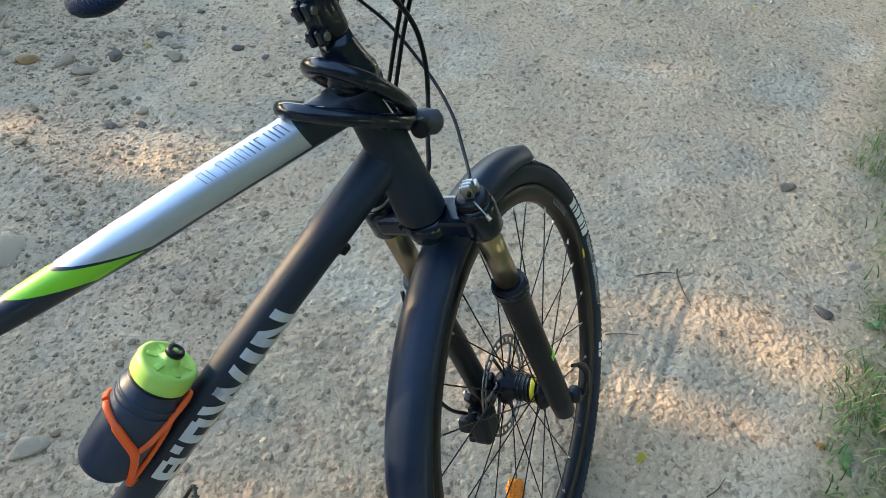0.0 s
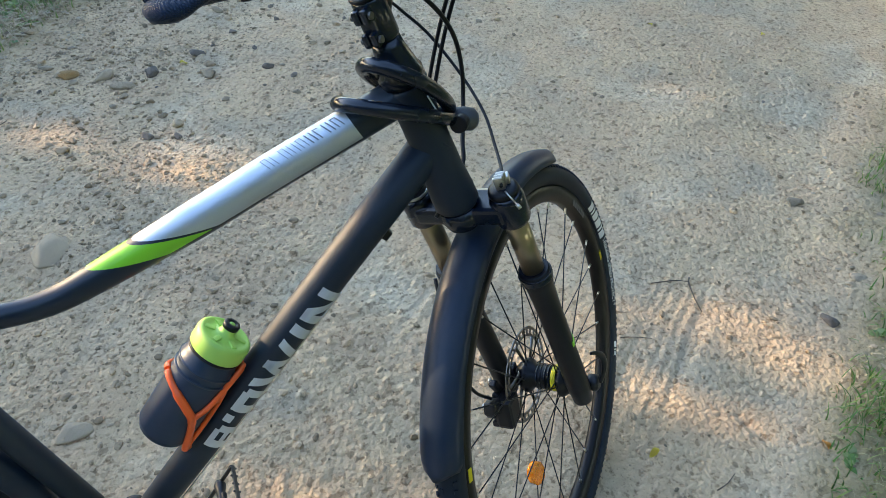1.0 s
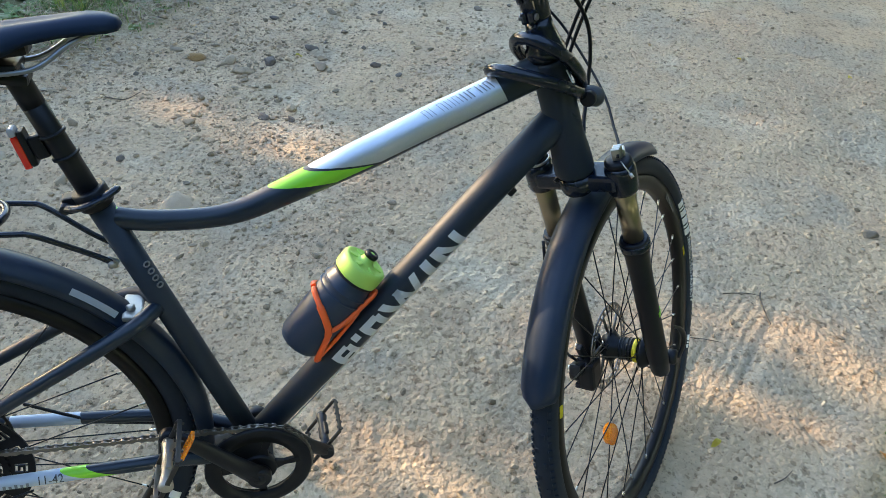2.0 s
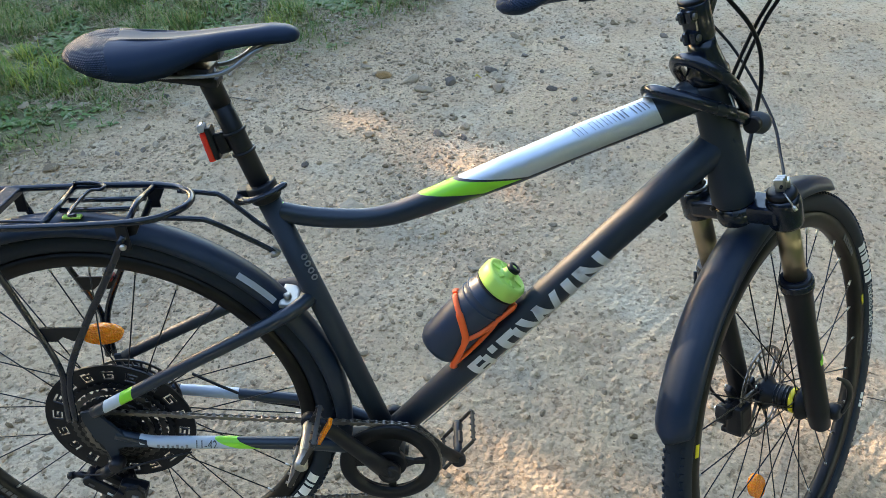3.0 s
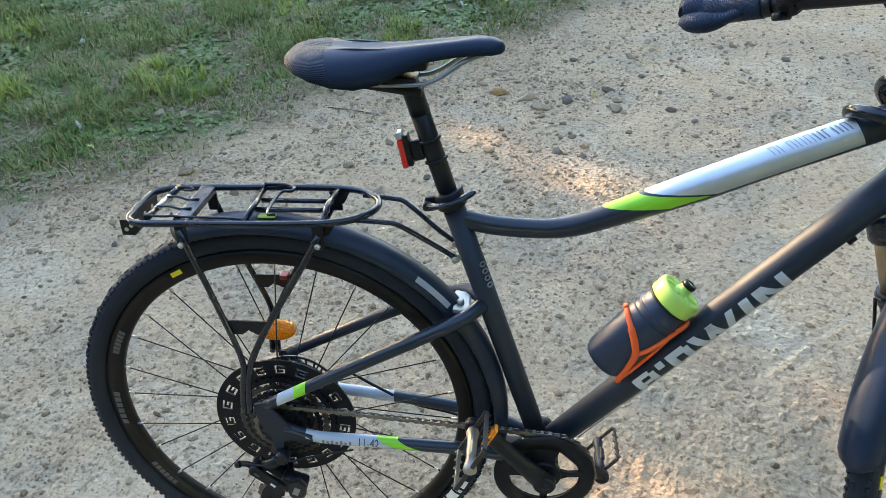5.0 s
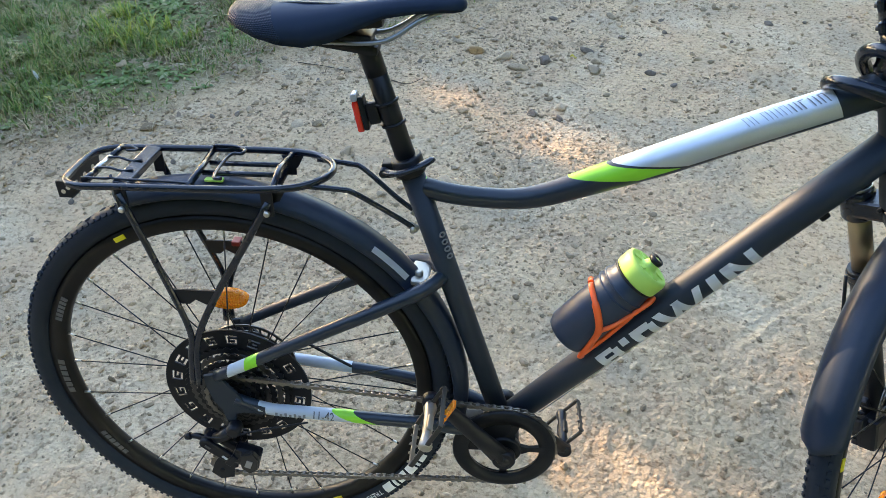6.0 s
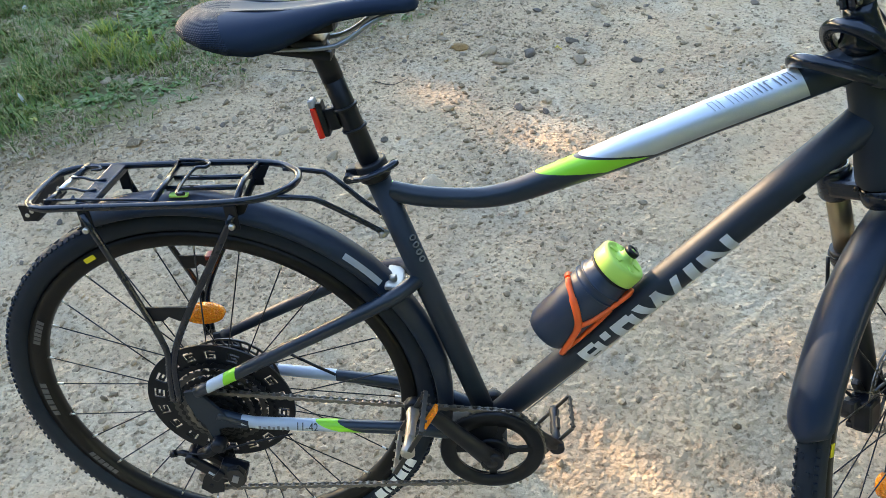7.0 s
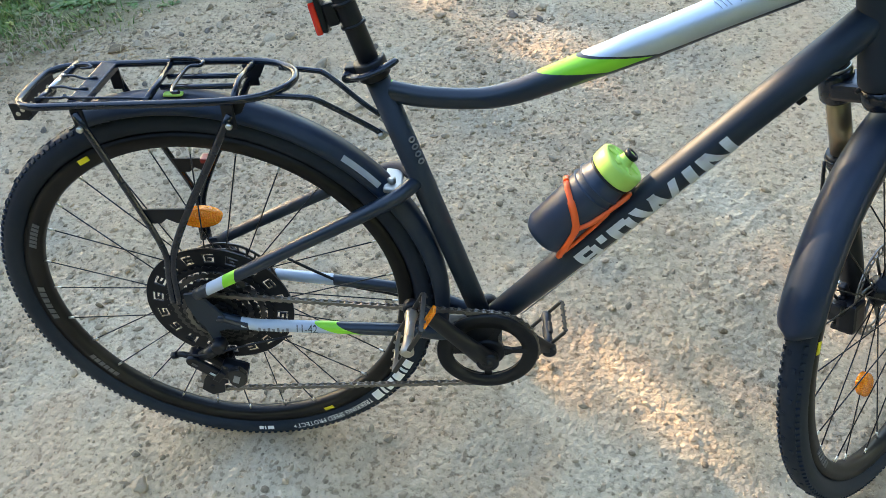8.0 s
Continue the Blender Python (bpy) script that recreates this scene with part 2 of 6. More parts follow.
VERGE_P, VERGE_D = Vector((-0.40, 1.75)), Vector((0.77, 0.64)).normalized()      # edge of the far verge
NEAR_P = Vector((1.87, 0.04))                                                     # edge of the near verge


def lattice(i, j, seed):
    """A repeatable random number from 0 to 1 for each whole-number cell."""
    h = np.sin(i * 127.1 + j * 311.7 + seed * 74.7) * 43758.5453
    return h - np.floor(h)


def field(x, y, scale, seed):
    """Smooth noise from -1 to 1 over arrays of x and y."""
    x, y = np.asarray(x, dtype=float) * scale + seed * 3.7, np.asarray(y, dtype=float) * scale - seed * 1.9
    i, j = np.floor(x), np.floor(y)
    u, v = x - i, y - j
    out = 0.0
    su, sv = u * u * u * (u * (u * 6 - 15) + 10), v * v * v * (v * (v * 6 - 15) + 10)
    for a in (0, 1):
        for c in (0, 1):
            q = lattice(i + a, j + c, seed) * 2 * math.pi
            out = out + (np.cos(q) * (u - a) + np.sin(q) * (v - c)) * (su if a else 1 - su) * (sv if c else 1 - sv)
    return out * 1.5


def clods(x, y, cell, seed, share, size, height):
    """Crumbs of packed sand: flat-topped lumps with steep uneven sides."""
    x, y = np.asarray(x, dtype=float), np.asarray(y, dtype=float)
    wx = x + cell * 0.45 * field(x, y, 1.3 / cell, seed + 1)
    wy = y + cell * 0.45 * field(x, y, 1.3 / cell, seed + 2)
    gi, gj = np.floor(wx / cell), np.floor(wy / cell)
    out = np.zeros(np.shape(x))
    for a in (-1, 0, 1):
        for c in (-1, 0, 1):
            i, j = gi + a, gj + c
            cx, cy = (i + 0.15 + 0.7 * lattice(i, j, seed)) * cell, (j + 0.15 + 0.7 * lattice(i, j, seed + 5)) * cell
            r = cell * size * (0.45 + 0.75 * lattice(i, j, seed + 7))
            h = height * (0.3 + 0.7 * lattice(i, j, seed + 8)) * (lattice(i, j, seed + 9) < share)
            k = np.clip((1 - np.hypot(wx - cx, (wy - cy) * (1.0 + 0.5 * lattice(i, j, seed + 3))) / r) / 0.45, 0, 1)
            out = np.maximum(out, h * k * k * (3 - 2 * k))
    return out


def verge(x, y):
    """Metres beyond the edge of the track, into the grass (negative: on the track)."""
    x, y = np.asarray(x, dtype=float), np.asarray(y, dtype=float)
    nx, ny = -VERGE_D.y, VERGE_D.x
    wob = 0.10 * field(x, y, 1.7, 3) + 0.05 * field(x, y, 6.0, 8)
    return np.maximum((x - VERGE_P.x) * nx + (y - VERGE_P.y) * ny, -((x - NEAR_P.x) * nx + (y - NEAR_P.y) * ny)) + wob


TRACK_P, TRACK_D = Vector((1.42, 0.13)), Vector((0.745, 0.667)).normalized()      # a tyre's track in the dust

RUTS = (((0.40, 0.19), (0.50, 0.09), (0.62, -0.02), (0.74, -0.09), (0.94, -0.115), (1.15, -0.10)), ((0.86, 0.395), (0.95, 0.46), (1.13, 0.60), (1.32, 0.74), (1.44, 0.83)))


def rut_distance(x, y, line):
    """Metres from the middle of a wheel's line in the dust, and the share of its length."""
    near, where = np.full(np.shape(x), 9.0), np.zeros(np.shape(x))
    for k in range(len(line) - 1):
        (ax, ay), (bx, by) = line[k], line[k + 1]
        f = np.clip(((x - ax) * (bx - ax) + (y - ay) * (by - ay)) / ((bx - ax) ** 2 + (by - ay) ** 2), 0, 1)
        d = np.hypot(x - ax - f * (bx - ax), y - ay - f * (by - ay))
        where = np.where(d < near, (k + f) / (len(line) - 1), where)
        near = np.minimum(near, d)
    return near, where


def rut_dust(x, y):
    """How far the dust is pressed pale by the wheels, 0 to 1."""
    x, y = np.asarray(x, dtype=float), np.asarray(y, dtype=float)
    out = np.zeros(np.shape(x))
    for k, line in enumerate(RUTS):
        d, f = rut_distance(x, y, line)
        d = d + 0.008 * field(x, y, 9.0, 31 + k)
        band = np.exp(-(d / 0.030) ** 4) if k == 0 else 0.6 * np.exp(-((d - 0.022) / 0.012) ** 2)
        out = np.maximum(out, band * np.clip(np.minimum(f, 1 - f) * 6, 0, 1) * np.clip(0.55 + 1.3 * field(x, y, 5.0, 33 + k), 0, 1))
    return out


def ground_z(x, y):
    x, y = np.asarray(x, dtype=float), np.asarray(y, dtype=float)
    crumb = np.clip(0.62 + 1.0 * field(x, y, 1.9, 7), 0.22, 1.0) * np.clip(1.0 - 0.35 * (x - 0.9), 0.62, 1.0)
    h = 0.012 * field(x, y, 1.3, 1) + 0.006 * field(x, y, 5.0, 4)
    lumps = 0.0028 * field(x, y, 14.0, 11) + 0.0016 * field(x, y, 34.0, 12) + 0.0007 * field(x, y, 75.0, 13)
    lumps += clods(x, y, 0.052, 21, 0.10, 0.46, 0.0060) + clods(x, y, 0.026, 41, 0.22, 0.48, 0.0052) + clods(x, y, 0.0150, 61, 0.30, 0.54, 0.0042)
    beyond = np.maximum(np.maximum(np.maximum(x - 2.6, -1.2 - x), np.maximum(y - 1.95, -0.45 - y)), 0)
    h = h + 0.02 * field(x, y, 0.35, 17) * np.clip(beyond - 0.5, 0, 1)
    h = (h + crumb * lumps * np.exp(-3 * beyond)) * np.minimum(1.0, np.abs(y) * 2.0 + 0.35)
    side = (x - TRACK_P.x) * -TRACK_D.y + (y - TRACK_P.y) * TRACK_D.x
    along = (x - TRACK_P.x) * TRACK_D.x + (y - TRACK_P.y) * TRACK_D.y
    fade = np.clip(0.65 + 1.4 * field(x, y, 2.1, 12), 0, 1) * np.clip((0.085 - np.abs(side - 0.03)) / 0.025, 0, 1) * np.clip((0.75 - np.abs(along - 0.25)) / 0.3, 0, 1)
    h = h * (1 - 0.55 * fade) + fade * (0.0009 * np.cos(side * 240 + 1.5 * field(x, y, 7.0, 3)) - 0.002 - 0.0030 * np.exp(-((side + 0.020) / 0.007) ** 2))
    pressed = rut_dust(x, y)
    h = h * (1 - 0.7 * pressed) - 0.003 * pressed
    h -= 0.007 * np.exp(-((x - 1.583 + 0.26 * (y - 0.0)) / 0.011) ** 2 - ((y - 0.003) / 0.05) ** 4)
    g = verge(x, y)
    return h + 0.06 * np.clip((g + 0.2) / 0.8, 0, 1) + np.clip(g * 4, 0, 1) * 0.012 * field(x, y, 9.0, 15)


def raw_mesh(name, verts, polys, smooth=False):
    """A mesh from an array of points and arrays of faces with equal corner counts."""
    me = bpy.data.meshes.new(name)
    me.vertices.add(len(verts))
    me.vertices.foreach_set("co", np.asarray(verts, dtype=np.float32).ravel())
    loops = np.concatenate([p.ravel() for p in polys])
    sizes = np.concatenate([np.full(len(p), p.shape[1]) for p in polys])
    me.loops.add(len(loops))
    me.loops.foreach_set("vertex_index", loops.astype(np.int32))
    me.polygons.add(len(sizes))
    me.polygons.foreach_set("loop_start", np.concatenate([[0], np.cumsum(sizes)[:-1]]).astype(np.int32))
    me.polygons.foreach_set("use_smooth", np.full(len(sizes), smooth))
    me.update(calc_edges=True)
    return me


def ground_material():
    m = Mat("sandy_gravel_track", (0.3, 0.26, 0.22), 0.9, 0, 0, 0.25)
    big, mid, fine = m.noise(1.6, 5.0), m.noise(16.0, 6.0, 0.65), m.noise(150.0, 5.0, 0.7)
    clod = m.noise(85.0, 3.0, 0.6)
    cells = m.noise(75.0, kind="voronoi")
    c = m.ramp(big, [(0.30, (0.550, 0.405, 0.257)), (0.5, (0.627, 0.452, 0.277)), (0.72, (0.693, 0.490, 0.286))])
    c = m.mix(m.ramp(mid, [(0.35, (0, 0, 0)), (0.65, (0.4, 0.4, 0.4))]), c, (0.539, 0.402, 0.255))
    tone = m.noise(5.5, 4.0, 0.6)
    c = m.mix(m.ramp(tone, [(0.42, (0, 0, 0)), (0.60, (0.75, 0.75, 0.75))]), c, (0.555, 0.385, 0.238))
    tone2 = m.noise(3.4, 3.0, 0.55)
    c = m.mix(m.ramp(tone2, [(0.50, (0, 0, 0)), (0.64, (0.7, 0.7, 0.7))]), c, (0.455, 0.372, 0.262))
    dust = m.noise(2.3, 5.0, 0.6)
    c = m.mix(m.ramp(dust, [(0.54, (0, 0, 0)), (0.66, (0.7, 0.7, 0.7))]), c, (0.66, 0.535, 0.370))
    # dark dashes painted like the small shadows beside crumbs; paler spots at random
    crumb_shade = m.noise(48.0, 2.0, 0.5)
    c = m.mix(0.6, c, m.ramp(crumb_shade, [(0.355, (0.40, 0.36, 0.32)), (0.395, (1, 1, 1)), (0.60, (1, 1, 1)), (0.68, (1.14, 1.13, 1.11))]), "MULTIPLY")
    speck = m.ramp(fine, [(0.32, (0.66, 0.65, 0.64)), (0.44, (1, 1, 1)), (0.75, (1.06, 1.06, 1.05))])
    c = m.mix(0.55, c, speck, "MULTIPLY")
    # dark spots scattered by noise, standing in for shade in crevices
    dark = m.ramp(clod, [(0.36, (0.55, 0.51, 0.47)), (0.42, (0.97, 0.97, 0.97)), (0.62, (1.03, 1.03, 1.03)), (0.75, (1.10, 1.09, 1.08))])
    c = m.mix(0.75, c, dark, "MULTIPLY")
    grains = m.ramp(cells, [(0.0, (1.05, 1.05, 1.05)), (0.4, (1, 1, 1)), (0.8, (0.82, 0.815, 0.81))])
    c = m.mix(0.5, c, grains, "MULTIPLY")
    pressed = m.t.nodes.new("ShaderNodeAttribute")
    pressed.attribute_name = "pressed_dust"
    c = m.mix(m.math("MULTIPLY", pressed.outputs["Fac"], 0.65), c, (0.690, 0.540, 0.365))
    at = m.t.nodes.new("ShaderNodeAttribute")
    at.attribute_name = "verge"
    turf = m.mix(mid, (0.110, 0.115, 0.044), (0.253, 0.215, 0.114))
    c = m.mix(at.outputs["Fac"], c, turf)
    m.color(c)
    h = m.math("ADD", m.math("MULTIPLY", clod, 1.0), m.math("ADD", m.math("MULTIPLY", fine, 0.3), m.math("MULTIPLY", cells, -0.5)))
    m.bump(h, 0.9, 0.0078)
    return m.m


m_ground = ground_material()
gx, gy = grid_line(-1.20, 2.60, 0.0040, 900.0), grid_line(-0.45, 1.95, 0.0040, 900.0)
GX, GY = np.meshgrid(gx, gy)
GZ = np.where((np.abs(GX) < 12) & (np.abs(GY) < 12), ground_z(np.clip(GX, -14, 14), np.clip(GY, -14, 14)), 0.03)
cols_n = len(gx)
corner = (np.arange(len(gy) - 1)[:, None] * cols_n + np.arange(cols_n - 1)[None, :]).ravel()
ground_mesh = raw_mesh("ground", np.stack([GX.ravel(), GY.ravel(), GZ.ravel()], 1), [np.stack([corner, corner + 1, corner + cols_n + 1, corner + cols_n], 1)], True)
layer = ground_mesh.attributes.new("verge", "FLOAT", "POINT")
layer.data.foreach_set("value", np.clip(0.5 + verge(GX, GY) / 0.22, 0, 1).ravel().astype(np.float32))
layer = ground_mesh.attributes.new("pressed_dust", "FLOAT", "POINT")
layer.data.foreach_set("value", rut_dust(GX, GY).ravel().astype(np.float32))
ground_mesh.materials.append(m_ground)
ground = new("ground", ground_mesh)
tagged(ground, "sandy gravel track with grass verges", "ground", kind="structure")

# ---- the bicycle ----
LEAN = 9.70
BIKE = Matrix.Rotation(radians(-LEAN), 4, "X")
bicycle = thing("bicycle", "black and silver trekking bicycle leaning on its stand, front wheel turned", "bicycle", BIKE)
HEAD, STEER = radians(70.5), radians(45.5)
AXIS = Vector((1.068, 0, 0.323))
_u, _e = Vector((-math.cos(HEAD), 0, math.sin(HEAD))), Vector((math.sin(HEAD), 0, math.cos(HEAD)))
HEADM = Matrix.Translation(AXIS) @ Matrix((_e, (0, 1, 0), _u)).transposed().to_4x4()
FORK = HEADM @ Matrix.Rotation(STEER, 4, "Z")
RADIUS, RAKE = 0.349, 0.030

# frame tubes
tt = [(0.296, 0, 0.716), (0.345, 0, 0.705), (0.41, 0, 0.7005), (0.455, 0, 0.706), (0.50, 0, 0.7215), (0.56, 0, 0.7455), (0.634, 0, 0.776), (0.71, 0, 0.809), (0.785, 0, 0.8395), (0.868, 0, 0.874)]
tc = catmull(tt, 6)
part("top_tube", tube(tc, [0.0145 + 0.0075 * max(0, min(1, (p.x - 0.42) / 0.2)) for p in tc], seg=24, flat=0.95), m_toptube, bicycle, "curved top tube painted black, green and silver")


def dt_z(x):
    return 0.345 + 1.106 * (x - 0.48)


down_tube = part("down_tube", tube([(x, 0, dt_z(x)) for x in (0.430, 0.55, 0.70, 0.80, 0.905)], [0.0205, 0.0225, 0.0235, 0.0235, 0.0235], seg=28), m_frame, bicycle)
part("seat_tube", tube([(0.432, 0, 0.268), (0.36, 0, 0.50), (0.285, 0, 0.742)], [0.0168, 0.0168, 0.0165], seg=20), m_frame, bicycle)
part("head_tube", lathe(bmesh.new(), [(0.026, 0.415), (0.029, 0.42), (0.0285, 0.44), (0.0255, 0.475), (0.0245, 0.56), (0.026, 0.592), (0.027, 0.597), (0.024, 0.6)], 28, HEADM), m_frame, bicycle)
part("bottom_bracket", lathe(bmesh.new(), [(0.022, -0.036), (0.024, -0.034), (0.024, 0.034), (0.022, 0.036)], 24, pose(0.43, 0, 0.272, 90)), m_frame, bicycle)
GREY_BAND = (0.47, 0.53, 0.62)
m_seatstay = stay_paint("painted_seat_stay", [(0.009, 0.037, 0.0, GREY_BAND), (0.037, 0.057, 0.0, GREEN)])
m_chainstay = stay_paint("painted_chain_stay", [(0.045, 0.205, 0.0, GREY_BAND), (0.846, 0.874, 2.0, GREEN), (0.874, 2.0, 2.0, FRAME_DARK)])
m_chainstay_left = stay_paint("painted_left_chain_stay", [(0.070, 0.170, 0.0, GREY_BAND)])
for side in (-1, 1):
    ss = catmull([(0.330, side * 0.008, 0.575), (0.300, side * 0.040, 0.568), (0.237, side * 0.055, 0.541), (0.13, side * 0.062, 0.487), (0.05, side * 0.066, 0.445), (-0.012, side * 0.068, 0.412)], 5)
    part("seat_stay", tube(ss, [0.0115 - 0.0025 * i / len(ss) for i in range(len(ss))], seg=14), m_seatstay if side < 0 else m_frame, bicycle)
    cs = catmull([(0.405, side * 0.030, 0.285), (0.36, side * 0.040, 0.302), (0.30, side * 0.048, 0.318), (0.20, side * 0.055, 0.330), (0.10, side * 0.060, 0.339), (0.055, side * 0.062, 0.345), (0.01, side * 0.066, 0.366)], 5)
    part("chain_stay", tube(cs, [0.0118 - 0.003 * i / len(cs) for i in range(len(cs))], seg=14), m_chainstay if side < 0 else m_chainstay_left, bicycle)
    dp = bmesh.new()
    plate(dp, [(-0.031, 0.414), (-0.010, 0.418), (0.004, 0.396), (0.026, 0.364), (0.056, 0.352), (0.056, 0.340), (0.022, 0.342), (0.008, 0.338), (0.006, 0.318), (-0.006, 0.316), (-0.012, 0.345), (-0.022, 0.362), (-0.030, 0.392)], 0.005, Matrix.Translation((0, side * 0.069, 0)))
    part("dropout", dp, m_frame, bicycle)


def tyre_profile(r_mid, r_sec, n=16):
    return [(r_mid + r_sec * math.cos(a), r_sec * 1.02 * math.sin(a)) for a in (2 * math.pi * k / n for k in range(n))]


AXLE_Y = Matrix.Rotation(radians(-90), 4, "X")       # turns a lathe's z to +y


def wheel(m, name, phase=0.0, label=""):
    """Rim with tyre, spokes and hub; m places it with its axle along y."""
    rim = part(name, lathe(bmesh.new(), [(0.286, -0.004), (0.289, -0.010), (0.300, -0.0125), (0.312, -0.0125), (0.312, 0.0125), (0.300, 0.0125), (0.289, 0.010), (0.286, 0.004)], 96, AXLE_Y, closed=True), m_rim, bicycle, label, at=m)
    t = lathe(bmesh.new(), tyre_profile(0.3295, 0.0188, 20), 144, AXLE_Y, closed=True)
    for k in range(180):
        a = 2 * math.pi * k / 180
        for s in (-1, 1):
            q = Matrix.Rotation(a + (0.011 if s > 0 else 0), 4, "Y")
            box(t, 0.0055, 0.0055, 0.004, q @ pose(0, s * 0.0135, 0.3432, s * -42))
        if k % 2 == 0:
            box(t, 0.0075, 0.006, 0.0022, Matrix.Rotation(a, 4, "Y") @ pose(0, 0.0045 if k % 4 else -0.0045, 0.3478))
    tyre = part("tyre", t, m_rubber, rim)
    for k in range(28):
        a = phase + 2 * math.pi * k / 28
        s = 1 if k % 2 else -1
        b = a + (0.42 if (k // 2) % 2 else -0.42)
        sp = bmesh.new()
        p0 = Vector((0.026 * math.sin(b), s * 0.027, 0.026 * math.cos(b)))
        p1 = Vector((0.288 * math.sin(a), s * 0.003, 0.288 * math.cos(a)))
        rod(sp, p0, p1, 0.0011, 6)
        part("spoke", sp, m_steel, rim)
        nb = bmesh.new()
        rod(nb, p1, p1 - (p1 - p0).normalized() * 0.013, 0.0019, 6)
        part("spoke_nipple", nb, m_alu, rim)
    return rim, tyre


REAR = pose(0, 0, RADIUS)
rear_rim, rear_tyre = wheel(REAR, "rear_wheel", 0.05, "black rear wheel with knobbly tyre")
FRONT = FORK @ pose(RAKE, 0, 0)
front_rim, front_tyre = wheel(FRONT, "front_wheel", 0.12, "black front wheel turned to one side")
part("hub", lathe(bmesh.new(), [(0.012, -0.062), (0.02, -0.06), (0.031, -0.034), (0.031, -0.03), (0.018, -0.02), (0.018, 0.02), (0.034, 0.027), (0.034, 0.032), (0.02, 0.05), (0.012, 0.062)], 28, AXLE_Y), m_black, rear_rim)
part("hub", lathe(bmesh.new(), [(0.010, -0.052), (0.016, -0.05), (0.029, -0.033), (0.029, -0.028), (0.0205, -0.026), (0.0195, 0.018), (0.029, 0.027), (0.029, 0.032), (0.02, 0.045), (0.010, 0.052)], 28, AXLE_Y), m_black, front_rim)
part("hub_ring", lathe(bmesh.new(), [(0.0212, -0.0225), (0.0218, -0.0215), (0.0218, -0.0155), (0.0212, -0.0145)], 28, AXLE_Y), m_yellow, front_rim, "bright yellow ring")


def fender(m, a0, a1, name, label, r=0.370, half=0.0285, deep=0.021, taper0=1.0, taper1=1.0):
    """A mudguard: a curved shell along the wheel from angle a0 to a1 (degrees from straight ahead, over the top)."""
    bm = bmesh.new()
    rings = []
    n = 60
    for i in range(n + 1):
        f = i / n
        a = radians(a0 + (a1 - a0) * f)
        q = min(1.0, f * n / 6) if f < 0.5 else min(1.0, (1 - f) * n / 2.6)
        edge = 0.30 + 0.70 * math.sqrt(max(0.0, 1 - (1 - q) ** 2))
        ring = []
        for inner in (0, 1):
            cols = []
            for k in range(13):
                w = -1 + k / 6
                off = half * w * edge - inner * 0.0018 * w
                rr = r - deep * abs(w) ** 2.6 * (0.45 + 0.55 * edge) - inner * 0.0018
                cols.append(bm.verts.new((rr * math.cos(a), off, rr * math.sin(a))))
            ring.append(cols)
        rings.append(ring)
    for i in range(n):
        A, B = rings[i], rings[i + 1]
        for k in range(12):
            for s in (0, 1):
                f = bm.faces.new((A[s][k], A[s][k + 1], B[s][k + 1], B[s][k]))
                f.smooth = True
        for k in (0, 12):
            bm.faces.new((A[0][k], A[1][k], B[1][k], B[0][k]))
    for ring in (rings[0], rings[-1]):
        for k in range(12):
            bm.faces.new((ring[0][k], ring[0][k + 1], ring[1][k + 1], ring[1][k]))
    return part(name, bm, m_fender, bicycle, label, at=m)


rear_fender = fender(REAR, -14, 112, "rear_mudguard", "long black plastic mudguard over the rear tyre")
fender(FRONT, 48, 146, "front_mudguard", "long black plastic front mudguard", half=0.031)

# fork
for side in (-1, 1):
    leg = bmesh.new()
    lathe(leg, [(0.010, -0.024), (0.016, -0.016), (0.0180, 0.02), (0.0178, 0.20), (0.0195, 0.258), (0.0225, 0.266), (0.0225, 0.282), (0.0208, 0.288)], 24, pose(0.010, side * 0.064, 0))
    box(leg, 0.03, 0.012, 0.036, pose(0.026, side * 0.058, 0.0), 0.003)
    leg = part("fork_lower", leg, m_black, bicycle, at=FORK)
    part("wiper_seal", lathe(bmesh.new(), [(0.0230, 0.270), (0.0238, 0.273), (0.0230, 0.276), (0.0238, 0.279), (0.0230, 0.282)], 24, pose(0.010, side * 0.064, 0)), m_gloss, leg)
    part("stanchion", lathe(bmesh.new(), [(0.0155, 0.28), (0.0155, 0.40)], 24, pose(0.010, side * 0.064, 0)), m_stanchion, bicycle, "bronze-coloured stanchion", at=FORK)
crown = bmesh.new()
box(crown, 0.046, 0.128, 0.026, pose(0.009, 0, 0.401), 0.006)
for side in (-1, 1):
    lathe(crown, [(0.0205, 0.378), (0.0225, 0.382), (0.0228, 0.414), (0.0212, 0.421), (0.017, 0.424)], 24, pose(0.010, side * 0.064, 0))
lathe(crown, [(0.024, 0.385), (0.027, 0.395), (0.027, 0.414)], 24)
part("fork_crown", crown, m_gloss, bicycle, at=FORK)
knob = bmesh.new()
lathe(knob, [(0.0185, 0.424), (0.0185, 0.429), (0.0125, 0.431), (0.0125, 0.440), (0.010, 0.444), (0.0, 0.445)], 20, pose(0.010, 0.064, 0))
for k in range(8):
    a = 2 * math.pi * k / 8
    box(knob, 0.004, 0.003, 0.009, pose(0.010 + 0.0128 * math.cos(a), 0.064 + 0.0128 * math.sin(a), 0.436, 0, 0, math.degrees(a)), 0.001)
knob = part("preload_knob", knob, m_black, bicycle, at=FORK)
part("knob_ring", lathe(bmesh.new(), [(0.0190, 0.4245), (0.0196, 0.4255), (0.0196, 0.4280), (0.0190, 0.4290)], 24, pose(0.010, 0.064, 0)), m_alu, knob, "pale metal ring")
lock = bmesh.new()
lathe(lock, [(0.0195, 0.424), (0.0200, 0.428), (0.0188, 0.432), (0.0150, 0.434), (0.0, 0.434)], 24, pose(0.010, -0.064, 0))
